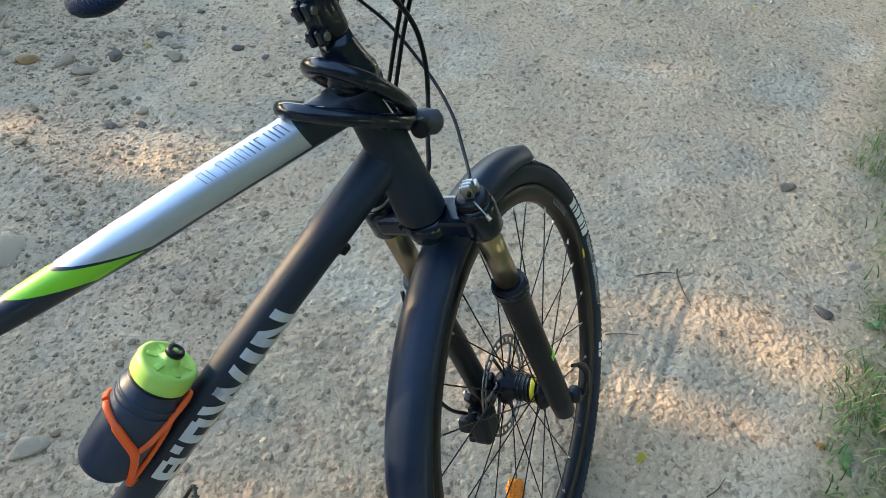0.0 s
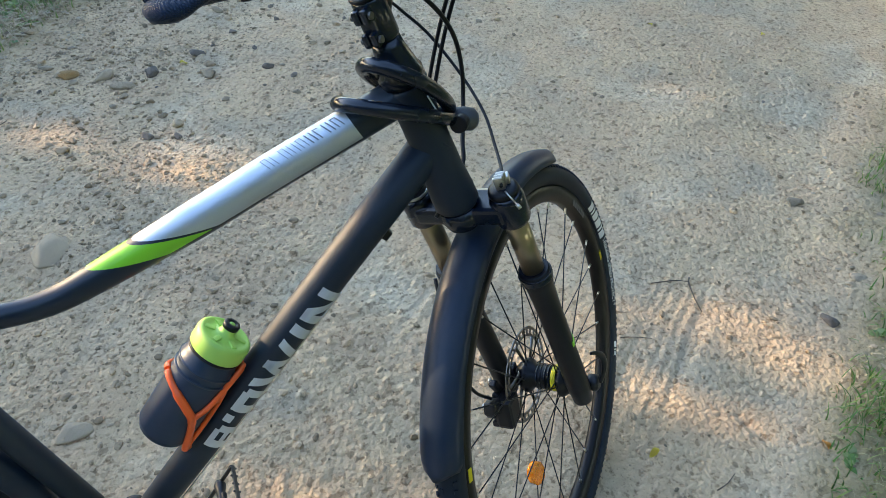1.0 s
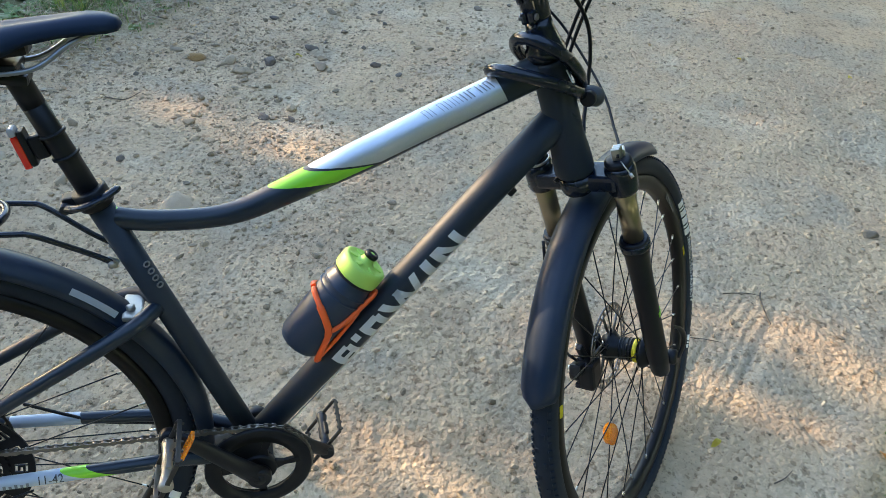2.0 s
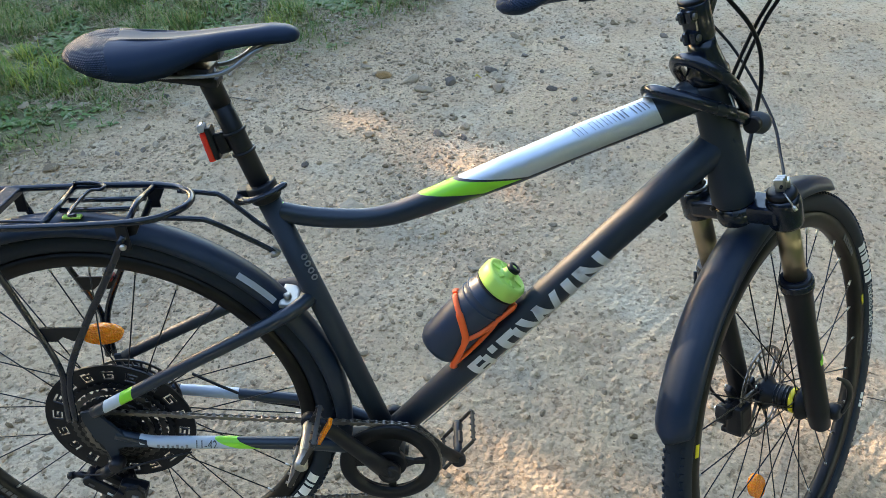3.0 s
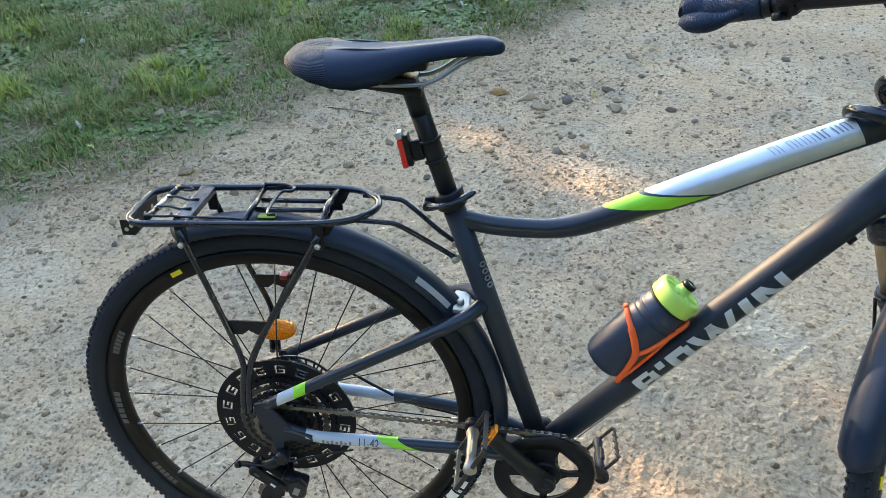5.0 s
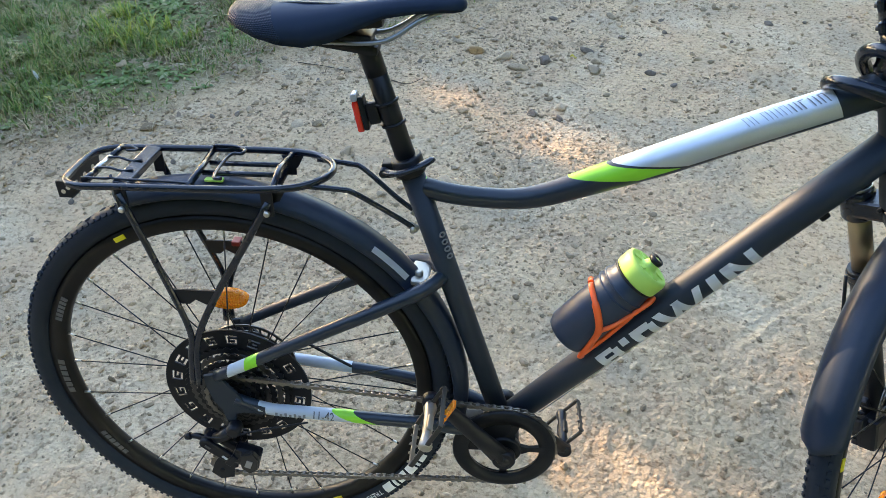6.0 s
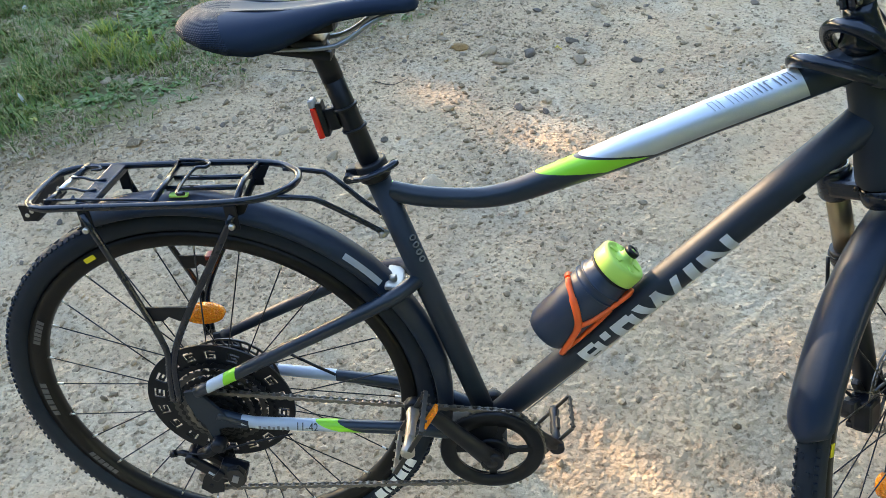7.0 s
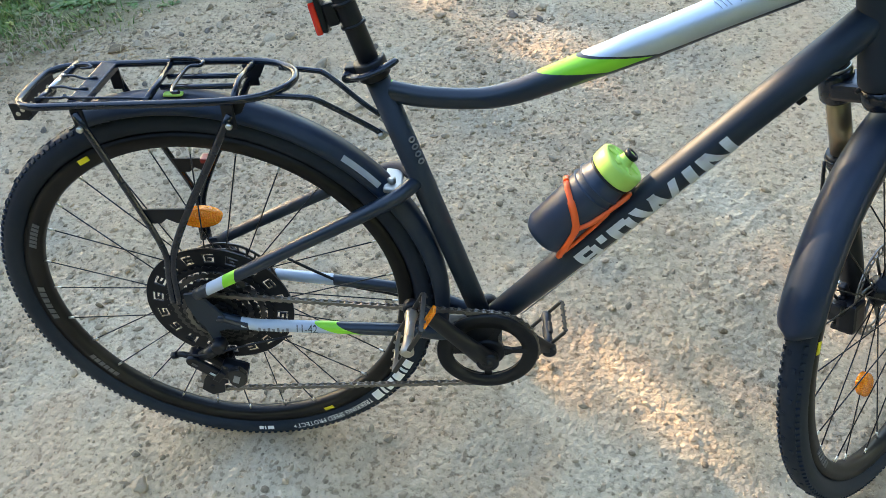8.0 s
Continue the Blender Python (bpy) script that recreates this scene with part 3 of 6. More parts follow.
lock = part("fork_lockout", lock, m_black, bicycle, "black lockout dial on the fork crown", at=FORK)
clampc = bmesh.new()
for k in range(3):
    box(clampc, 0.0042, 0.0120, 0.0200, pose(0.003 + 0.0050 * k, -0.066, 0.444, 0, -8, 18), 0.0014)
box(clampc, 0.012, 0.006, 0.012, pose(0.018, -0.070, 0.440, 0, 0, 20), 0.002)
part("cable_clamp", clampc, m_alu, lock, "silver cable clamp")
pin = bmesh.new()
rod(pin, (-0.004, -0.074, 0.438), (-0.012, -0.088, 0.424), 0.0011, 6)
rod(pin, (-0.012, -0.088, 0.424), (-0.014, -0.092, 0.419), 0.0026, 8)
part("cable_end", pin, m_alu, lock)

# brake disc, calliper and quick release at the front axle
rotor = bmesh.new()
for k in range(60):
    a0, a1 = 2 * math.pi * k / 60, 2 * math.pi * (k + 1) / 60
    for r0, r1 in ((0.064, 0.068), (0.0755, 0.080)):
        q = [(r0, a0), (r1, a0), (r1, a1), (r0, a1)]
        plate(rotor, [(r * math.cos(a), r * math.sin(a)) for r, a in q], 0.0018)
    if k % 2:
        plate(rotor, [(0.067 * math.cos(a0), 0.067 * math.sin(a0)), (0.077 * math.cos(a0 + 0.05), 0.077 * math.sin(a0 + 0.05)), (0.077 * math.cos(a0 + 0.1), 0.077 * math.sin(a0 + 0.1)), (0.067 * math.cos(a0 + 0.05), 0.067 * math.sin(a0 + 0.05))], 0.0018)
for k in range(6):
    a = 2 * math.pi * k / 6
    rod(rotor, (0.022 * math.cos(a), 0, 0.022 * math.sin(a)), (0.066 * math.cos(a + 0.45), 0, 0.066 * math.sin(a + 0.45)), 0.0028, 6)
rotor_me = part("brake_disc", rotor, m_disc, front_rim, "thin steel brake disc", at=pose(0, 0.036, 0))
rear_disc = new("brake_disc", rotor_me.data)
rear_disc.parent, rear_disc.matrix_local = rear_rim, pose(0, 0.038, 0)
cal = bmesh.new()
box(cal, 0.040, 0.030, 0.052, pose(-0.042, 0.044, 0.004, 0, 18), 0.007)
box(cal, 0.026, 0.022, 0.022, pose(-0.058, 0.056, 0.030, 0, 30), 0.005)
lathe(cal, [(0.011, -0.004), (0.013, 0), (0.013, 0.016), (0.009, 0.019)], 16, pose(-0.046, 0.060, 0.0, -90))
box(cal, 0.012, 0.012, 0.07, pose(-0.02, 0.06, 0.02, 0, -14), 0.003)
for bx, bz in ((-0.030, 0.024), (-0.058, -0.012)):
    box(cal, 0.018, 0.012, 0.010, pose(bx, 0.060, bz, 0, 25), 0.003)
calliper = part("brake_calliper", cal, m_black, bicycle, at=FORK)
for bx, by, bz in ((-0.020, 0.0675, 0.046), (-0.020, 0.0675, -0.004), (-0.058, 0.0695, 0.030)):
    part("bolt", lathe(bmesh.new(), [(0.0042, 0), (0.0042, 0.003), (0.0025, 0.0042), (0.0, 0.0030)], 10, pose(bx, by, bz, -90)), m_alu, calliper)
for y0 in (-0.010, -0.004, 0.004, 0.010):
    part("hub_rib", lathe(bmesh.new(), [(0.0206, y0 - 0.0010), (0.0216, y0 - 0.0006), (0.0216, y0 + 0.0006), (0.0206, y0 + 0.0010)], 24, AXLE_Y, closed=True), m_gloss, front_rim)
for k in range(6):
    a = 2 * math.pi * k / 6
    part("disc_bolt", lathe(bmesh.new(), [(0.0035, 0), (0.0035, 0.0025), (0.002, 0.003)], 8, pose(0.022 * math.cos(a), 0.0375, 0.022 * math.sin(a), -90)), m_alu, front_rim)
qr = bmesh.new()
lathe(qr, [(0.012, 0), (0.0135, 0.003), (0.0135, 0.014), (0.009, 0.018)], 18, pose(RAKE, -0.072, 0, 90))
blade = catmull([(0.034, -0.090, -0.004), (0.049, -0.096, 0.014), (0.052, -0.098, 0.038), (0.041, -0.096, 0.064), (0.028, -0.093, 0.080)], 5)
sweep(qr, blade, [0.0055 + 0.0035 * math.sin(math.pi * min(1.0, i / 16)) - 0.0030 * (i / 20) for i in range(len(blade))], seg=10, flat=0.55)
part("quick_release", qr, m_black, bicycle, at=FORK)
sticker = bmesh.new()
for i in range(5):
    q0, q1 = radians(-98 + 14 * i), radians(-98 + 14 * (i + 1))
    box(sticker, 0.0055, 0.0012, 0.0095 - 0.0006 * i, pose(0.010 + 0.0181 * math.cos((q0 + q1) / 2), -0.064 + 0.0181 * math.sin((q0 + q1) / 2), 0.126 + 0.001 * i, 0, 0, math.degrees((q0 + q1) / 2) + 90))
part("fork_band", sticker, m_green, bicycle, "green band on the fork leg", at=FORK)
part("brake_hose", tube(catmull([(-0.050, 0.058, 0.042), (-0.072, 0.060, 0.090), (-0.078, 0.064, 0.150), (-0.055, 0.068, 0.22), (-0.02, 0.074, 0.29)], 6), 0.0028, seg=8), m_black, bicycle, at=FORK)

# stem, bar, grips
stem = bmesh.new()
lathe(stem, [(0.0265, 0.602), (0.0265, 0.612), (0.0240, 0.616), (0.0180, 0.642), (0.0165, 0.655)], 24)
lathe(stem, [(0.0170, 0.655), (0.0182, 0.658), (0.0182, 0.700), (0.0170, 0.703), (0.008, 0.706)], 24)
for z in (0.665, 0.692):
    for sy in (-1, 1):
        box(stem, 0.016, 0.0090, 0.0165, pose(-0.0190, sy * 0.0055, z, 0, 0, sy * 6), 0.004)
box(stem, 0.008, 0.018, 0.044, pose(-0.0150, 0, 0.679), 0.003)
sweep(stem, [(0.0, 0, 0.68), (0.03, 0, 0.700), (0.062, 0, 0.715)], [0.0165, 0.0160, 0.0165], seg=16)
lathe(stem, [(0.0205, -0.024), (0.0225, -0.022), (0.0225, 0.022), (0.0205, 0.024)], 24, pose(0.068, 0, 0.716, 90))
for y0 in (-0.017, 0.017):
    box(stem, 0.012, 0.010, 0.052, pose(0.090, y0, 0.716), 0.003)
stem = part("stem", stem, m_gloss, bicycle, at=FORK)
for z in (0.665, 0.692):
    head = rod(bmesh.new(), (-0.0215, -0.0130, z), (-0.0215, -0.0095, z), 0.0040, 10)
    rod(head, (-0.0215, 0.0095, z), (-0.0215, 0.0125, z), 0.0034, 10)
    part("clamp_bolt", head, m_disc, stem, "bare steel bolt")
part("top_cap", lathe(bmesh.new(), [(0.0185, 0.7035), (0.0190, 0.7055), (0.0180, 0.7085), (0.0070, 0.7090), (0.0060, 0.7075), (0.0, 0.7075)], 24), m_black, stem)
bar = [(0.040, 0.305, 0.725), (0.058, 0.20, 0.722), (0.066, 0.08, 0.717), (0.068, 0, 0.716), (0.066, -0.08, 0.717), (0.058, -0.20, 0.722), (0.040, -0.305, 0.725)]
part("handlebar", tube(catmull(bar, 6), 0.0125, seg=16), m_black, bicycle, at=FORK)
for side in (-1, 1):
    g = bmesh.new()
    gp = [(0.034, side * 0.322, 0.731), (0.036, side * 0.312, 0.731), (0.041, side * 0.297, 0.725), (0.047, side * 0.262, 0.724), (0.052, side * 0.235, 0.723), (0.056, side * 0.212, 0.722)]
    sweep(g, catmull(gp, 4), [0.015] + [0.0225] * 4 + [0.0225] * 6 + [0.0185] * 10, seg=18)
    pad = catmull([(0.014, side * 0.315, 0.727), (0.008, side * 0.290, 0.724), (0.020, side * 0.268, 0.719), (0.042, side * 0.240, 0.722)], 5)
    sweep(g, pad, [0.013 + 0.008 * math.sin(math.pi * min(1, i / 12)) for i in range(len(pad))], seg=14, up=(0, 0, 1), flat=0.7)
    grip = part("grip", g, m_saddle, bicycle, "ribbed black rubber grip with a palm rest", at=FORK)
    horn = tube(catmull([(0.030, side * 0.318, 0.731), (0.056, side * 0.326, 0.742), (0.090, side * 0.318, 0.757)], 6), [0.016] * 6 + [0.0145] * 6 + [0.010], seg=14)
    part("bar_end", horn, m_rubber, grip)
    clampb = bmesh.new()
    lathe(clampb, [(0.0165, -0.007), (0.0175, -0.005), (0.0175, 0.005), (0.0165, 0.007)], 18, pose(0.057, side * 0.205, 0.722, 90, 0, side * 8))
    box(clampb, 0.045, 0.028, 0.024, pose(0.066, side * 0.176, 0.716), 0.007)
    lathe(clampb, [(0.014, -0.006), (0.0155, 0), (0.0155, 0.014), (0.012, 0.018)], 20, pose(0.050, side * 0.172, 0.730))
    lever = catmull([(0.085, side * 0.165, 0.712), (0.108, side * 0.20, 0.706), (0.112, side * 0.25, 0.702), (0.104, side * 0.29, 0.698)], 5)
    brake = part("brake_lever", clampb, m_black, bicycle, at=FORK)
    part("lever_blade", tube(lever, 0.0058, seg=10, up=(0, 0, 1), flat=0.7), m_black, brake)
    trig = bmesh.new()
    box(trig, 0.034, 0.014, 0.012, pose(0.044, side * 0.182, 0.708, 0, 20), 0.004)
    part("shift_lever", trig, m_black, bicycle, at=FORK)
hoses = (
    ([(0.900, 0.0, 0.700), (0.946, 0.028, 0.745), (0.960, 0.057, 0.772), (0.973, 0.086, 0.814), (0.973, 0.090, 0.854), (0.962, 0.086, 0.897), (0.940, 0.082, 0.933), (0.906, 0.082, 0.967), (0.86, 0.09, 1.01), (0.80, 0.11, 1.03)], 0.0030, m_black),
    ([(0.890, 0.05, 0.735), (0.918, 0.092, 0.787), (0.934, 0.109, 0.830), (0.944, 0.105, 0.881), (0.951, 0.091, 0.929), (0.955, 0.079, 0.955), (0.962, 0.061, 0.988), (0.985, 0.02, 1.04), (1.00, -0.05, 1.07)], 0.0027, m_black),
    ([(0.898, 0.045, 0.735), (0.926, 0.089, 0.786), (0.941, 0.105, 0.827), (0.950, 0.098, 0.882), (0.957, 0.084, 0.930), (0.962, 0.073, 0.957), (0.970, 0.054, 0.989), (0.995, 0.02, 1.04), (1.01, -0.06, 1.08)], 0.0027, m_black),
    ([(0.966, -0.050, 0.757), (0.976, -0.030, 0.765), (0.988, 0.017, 0.774), (0.994, 0.065, 0.797), (0.986, 0.118, 0.828), (0.956, 0.157, 0.876), (0.923, 0.167, 0.910), (0.901, 0.164, 0.932), (0.86, 0.14, 0.98), (0.80, 0.12, 1.02)], 0.0021, m_black),
)
for pts, r, mat in hoses:
    part("brake_cable", tube(catmull(pts, 10), r, seg=8), mat, bicycle)

# seat post, clamp, saddle, tail light


def post(z):
    return Vector((0.2835 - 0.295 * (z - 0.745), 0, z))


part("seat_post", tube([post(0.70), post(0.80), post(0.91)], 0.0136, seg=20), m_black, bicycle)
cl = bmesh.new()
lathe(cl, [(0.0195, -0.013), (0.0215, -0.011), (0.0215, 0.011), (0.0195, 0.013)], 26, between(post(0.747), post(0.9)))
box(cl, 0.02, 0.016, 0.022, between(post(0.747) + Vector((-0.026, 0, -0.006)), post(0.9)), 0.003)
seat_clamp = part("seat_clamp", cl, m_black, bicycle)
lv = bmesh.new()
sweep(lv, catmull([(0.252, -0.014, 0.742), (0.272, -0.030, 0.748), (0.298, -0.028, 0.757), (0.318, -0.014, 0.764)], 6), [0.006] * 12 + [0.0065] * 6 + [0.005], seg=10, up=(0, 0, 1), flat=0.65)
rod(lv, (0.252, -0.020, 0.741), (0.252, 0.020, 0.741), 0.0062, 10)
part("clamp_lever", lv, m_gloss, seat_clamp)


def saddle_mesh():
    bm = bmesh.new()
    stations = [(0.079, 0.026, 0.956, 0.006), (0.084, 0.046, 0.9600, 0.012), (0.098, 0.062, 0.9630, 0.020), (0.120, 0.071, 0.9640, 0.030), (0.145, 0.069, 0.9625, 0.038), (0.172, 0.060, 0.9600, 0.042), (0.200, 0.046, 0.9590, 0.040), (0.230, 0.034, 0.9600, 0.031), (0.262, 0.027, 0.9620, 0.0215), (0.295, 0.0235, 0.9640, 0.0200), (0.325, 0.0215, 0.9640, 0.0195), (0.343, 0.019, 0.9615, 0.018), (0.354, 0.013, 0.957, 0.013), (0.358, 0.005, 0.951, 0.005)]
    stations = [(x, w, top - 0.001 + 0.036 * (x - 0.079), deep) for x, w, top, deep in stations]
    rings = []
    for x, w, top, deep in stations:
        ring = []
        for k in range(21):
            a = -1 + k / 10
            y = w * math.copysign(math.sin(abs(a) * math.pi / 2) ** 0.85, a)
            drop = deep * (1 - math.cos(abs(a) * math.pi / 2) ** 0.75)
            groove = -0.004 * math.exp(-(y / 0.010) ** 2) if 0.1 < x < 0.31 else 0
            ring.append(bm.verts.new((x, y, top - drop + groove)))
        for k in range(9):
            a = 0.8 - 1.6 * k / 8
            ring.append(bm.verts.new((x, w * a, top - deep * 0.80 + 0.004 * abs(a))))
        rings.append(ring)
    n = len(rings[0])
    for A, B in zip(rings, rings[1:]):
        for k in range(n):
            f = bm.faces.new((A[k], A[(k + 1) % n], B[(k + 1) % n], B[k]))
            f.smooth = True
    bm.faces.new(rings[0])
    bm.faces.new(rings[-1])
    return bm


saddle = part("saddle", saddle_mesh(), m_saddle, bicycle, "narrow black sports saddle with a dotted tail")
for side in (-1, 1):
    line = catmull([(0.336, side * 0.008, 0.953), (0.305, side * 0.017, 0.943), (0.272, side * 0.022, 0.923), (0.245, side * 0.022, 0.916), (0.190, side * 0.022, 0.916), (0.150, side * 0.026, 0.919), (0.105, side * 0.040, 0.932)], 5)
    part("saddle_rail", tube(line, 0.0031, seg=8), m_rail, saddle, "grey steel rail")
    piping = catmull([(0.105, side * 0.026, 0.9610), (0.16, side * 0.022, 0.9622), (0.22, side * 0.0165, 0.9600), (0.285, side * 0.010, 0.9645)], 5)
    part("seam", tube(piping, 0.0011, seg=6), m_grey, saddle)
hd = bmesh.new()
box(hd, 0.085, 0.032, 0.014, pose(0.210, 0, 0.909, 0, 9), 0.006)
box(hd, 0.040, 0.046, 0.012, pose(0.226, 0, 0.919, 0, 4), 0.004)
rod(hd, post(0.87), post(0.915), 0.0139, 18)
box(hd, 0.110, 0.036, 0.022, pose(0.205, 0, 0.938, 0, -4), 0.008)
part("post_head", hd, m_black, bicycle)
tl = bmesh.new()
box(tl, 0.008, 0.020, 0.046, pose(0.2280, 0, 0.820, 0, -10), 0.003)
for z in (0.806, 0.835):
    lathe(tl, [(0.0142, -0.002), (0.0165, -0.0015), (0.0165, 0.0015), (0.0142, 0.002)], 20, between(post(z), post(0.95)))
box(tl, 0.016, 0.016, 0.030, pose(0.240, 0, 0.820, 0, -14), 0.004)
tail_light = part("tail_light", tl, m_black, bicycle, "small clip-on tail light strapped to the post")
rl = bmesh.new()
box(rl, 0.0090, 0.018, 0.042, pose(0.2205, 0, 0.8145, 0, -10), 0.0035)
part("red_lens", rl, m_red, tail_light, "bright red lens")
rl = bmesh.new()
box(rl, 0.0090, 0.018, 0.011, pose(0.2160, 0, 0.8405, 0, -10), 0.0035)
part("clear_lens", rl, m_clear, tail_light, "clear top of the lens")

# drive train
CR = Vector((0.430, -0.047, 0.268))


def gear(bm, r, teeth, thick, m, depth=0.0045, inner=None):
    out, n = [], teeth * 4
    for k in range(n):
        out.append((r - depth * (0, 0.35, 1, 0.35)[k % 4], 2 * math.pi * k / n))
    inner = inner or r * 0.6
    lo_o = [bm.verts.new(m @ Vector((q * math.cos(a), -thick / 2, q * math.sin(a)))) for q, a in out]
    hi_o = [bm.verts.new(m @ Vector((q * math.cos(a), thick / 2, q * math.sin(a)))) for q, a in out]
    lo_i = [bm.verts.new(m @ Vector((inner * math.cos(a), -thick / 2, inner * math.sin(a)))) for q, a in out]
    hi_i = [bm.verts.new(m @ Vector((inner * math.cos(a), thick / 2, inner * math.sin(a)))) for q, a in out]
    for k in range(n):
        j = (k + 1) % n
        bm.faces.new((lo_o[k], lo_o[j], lo_i[j], lo_i[k]))
        bm.faces.new((hi_o[j], hi_o[k], hi_i[k], hi_i[j]))
        bm.faces.new((lo_o[j], lo_o[k], hi_o[k], hi_o[j]))
        bm.faces.new((lo_i[k], lo_i[j], hi_i[j], hi_i[k]))
    return bm


ring = bmesh.new()
lathe(ring, [(0.057, -0.0025), (0.080, -0.0035), (0.0825, -0.002), (0.0825, 0.002), (0.080, 0.0035), (0.057, 0.0025)], 72, Matrix.Translation(CR) @ AXLE_Y, closed=True)
chainring = part("chainring", ring, m_sprocket, bicycle, "black single chainring with a guard ring")
part("tooth_ring", gear(bmesh.new(), 0.0795, 38, 0.003, Matrix.Translation(CR + Vector((0, 0.007, 0))), 0.005, 0.06), m_sprocket, chainring)
for a, w in ((5, 6), (271, 7), (72, 7), (94, 16), (120, 18), (146, 18), (172, 16)):
    a = radians(a)
    d, n = Vector((math.cos(a), 0, math.sin(a))), Vector((-math.sin(a), 0, math.cos(a)))
    pts = [d * 0.014 - n * 0.014, d * 0.040 - n * (w * 0.0007), d * 0.064 - n * (w * 0.001), d * 0.064 + n * (w * 0.001), d * 0.040 + n * (w * 0.0007), d * 0.014 + n * 0.014]
    part("spider_arm", plate(bmesh.new(), [(p.x, p.z) for p in pts], 0.006, Matrix.Translation(CR + Vector((0, 0.00002 * math.degrees(a), 0)))), m_sprocket, chainring)
part("spider_hub", lathe(bmesh.new(), [(0.026, -0.006), (0.028, -0.003), (0.028, 0.006)], 28, Matrix.Translation(CR) @ AXLE_Y), m_sprocket, chainring)
arm_d = Vector((-0.108, 0, 0.118)).normalized()
for side, mat in ((-1, m_black), (1, m_black)):
    d = arm_d * (1 if side < 0 else -1)
    y = side * 0.066
    a = bmesh.new()
    c = Vector((0.430, y, 0.268))
    sweep(a, [c, c + d * 0.05, c + d * 0.12, c + d * 0.168 + Vector((0, side * 0.008, 0))], [0.019, 0.0155, 0.0135, 0.0145], seg=14, up=(0, 1, 0), flat=0.55)
    lathe(a, [(0.016, -0.009), (0.0185, -0.006), (0.0185, 0.006), (0.016, 0.009)], 22, Matrix.Translation(c) @ AXLE_Y)
    lathe(a, [(0.0, -0.0105 * 1), (0.0095, -0.0095), (0.0105, 0), (0.0095, 0.0095), (0, 0.0105)], 22, Matrix.Translation(c) @ AXLE_Y)
    lathe(a, [(0.011, -0.008), (0.0135, -0.006), (0.0135, 0.006), (0.011, 0.008)], 18, Matrix.Translation(c + d * 0.168 + Vector((0, side * 0.008, 0))) @ AXLE_Y)
    part("crank_arm", a, mat, bicycle)
    pc = c + d * 0.168 + Vector((0, side * 0.060, 0))
    turn = 62 if side < 0 else 52
    P = Matrix.Translation(pc) @ Matrix.Rotation(radians(-turn), 4, "Y")
    b = bmesh.new()
    lathe(b, [(0.006, -0.044), (0.0105, -0.040), (0.0075, -0.02), (0.0075, 0.02), (0.0105, 0.036), (0.008, 0.044)], 18, P @ AXLE_Y)
    box(b, 0.022, 0.03, 0.009, P, 0.003)
    pedal = part("pedal", b, m_cast if side < 0 else m_black, bicycle, "dark platform pedal with a worn alloy cage")
    for sx in (-1, 1):
        cg = bmesh.new()
        box(cg, 0.004, 0.080, 0.007, P @ pose(sx * 0.046, 0, 0), 0.0015)
        for k in range(5):
            box(cg, 0.0028, 0.0028, 0.0125, P @ pose(sx * 0.046, -0.034 + 0.017 * k, 0))
        part("cage_plate", cg, m_cast if side < 0 and sx < 0 else m_pedal, pedal)
    for sy in (-1, 1):
        cg = bmesh.new()
        box(cg, 0.090, 0.004, 0.007, P @ pose(0, sy * 0.041, 0), 0.0015)
        part("side_plate", cg, m_pedal, pedal)
    if side < 0:
        rf = bmesh.new()
        box(rf, 0.046, 0.016, 0.006, P @ pose(0.014, 0.026, -0.022), 0.002)
        part("pedal_reflector", rf, m_amber, pedal, "amber reflector")

# spoke protector with windows, cassette
guard = bmesh.new()
WIN, R0, R1, R2, R3 = 18, 0.080, 0.0915, 0.1085, 0.1185
for k in range(WIN * 6):
    a0, a1 = 2 * math.pi * k / (WIN * 6), 2 * math.pi * (k + 1) / (WIN * 6)
    solid = k % 6 in (0, 4, 5)
    for r0, r1 in ((R0, R3),) if solid else ((R0, R1), (R2, R3)):
        plate(guard, [(r * math.cos(a), r * math.sin(a)) for r, a in ((r0, a0), (r1, a0), (r1, a1), (r0, a1))], 0.003)
G_SOLID = ((1, 1), (1, 2), (1, 3), (1, 4), (2, 1), (3, 1), (3, 2), (3, 3))      # the bars left standing inside each hooked window
for k in range(WIN):
    for row, col in G_SOLID:
        r0, r1 = R2 - (R2 - R1) * (row + 1) / 5, R2 - (R2 - R1) * row / 5
        a0, a1 = (2 * math.pi * (k * 6 + 1 + 3 * c / 5) / (WIN * 6) for c in (4 - col, 5 - col))
        plate(guard, [(r * math.cos(a), r * math.sin(a)) for r, a in ((r0, a0), (r1, a0), (r1, a1), (r0, a1))], 0.003)
part("spoke_protector", guard, m_sprocket, rear_rim, "black plastic disc with hooked windows", at=pose(0, -0.024, 0))
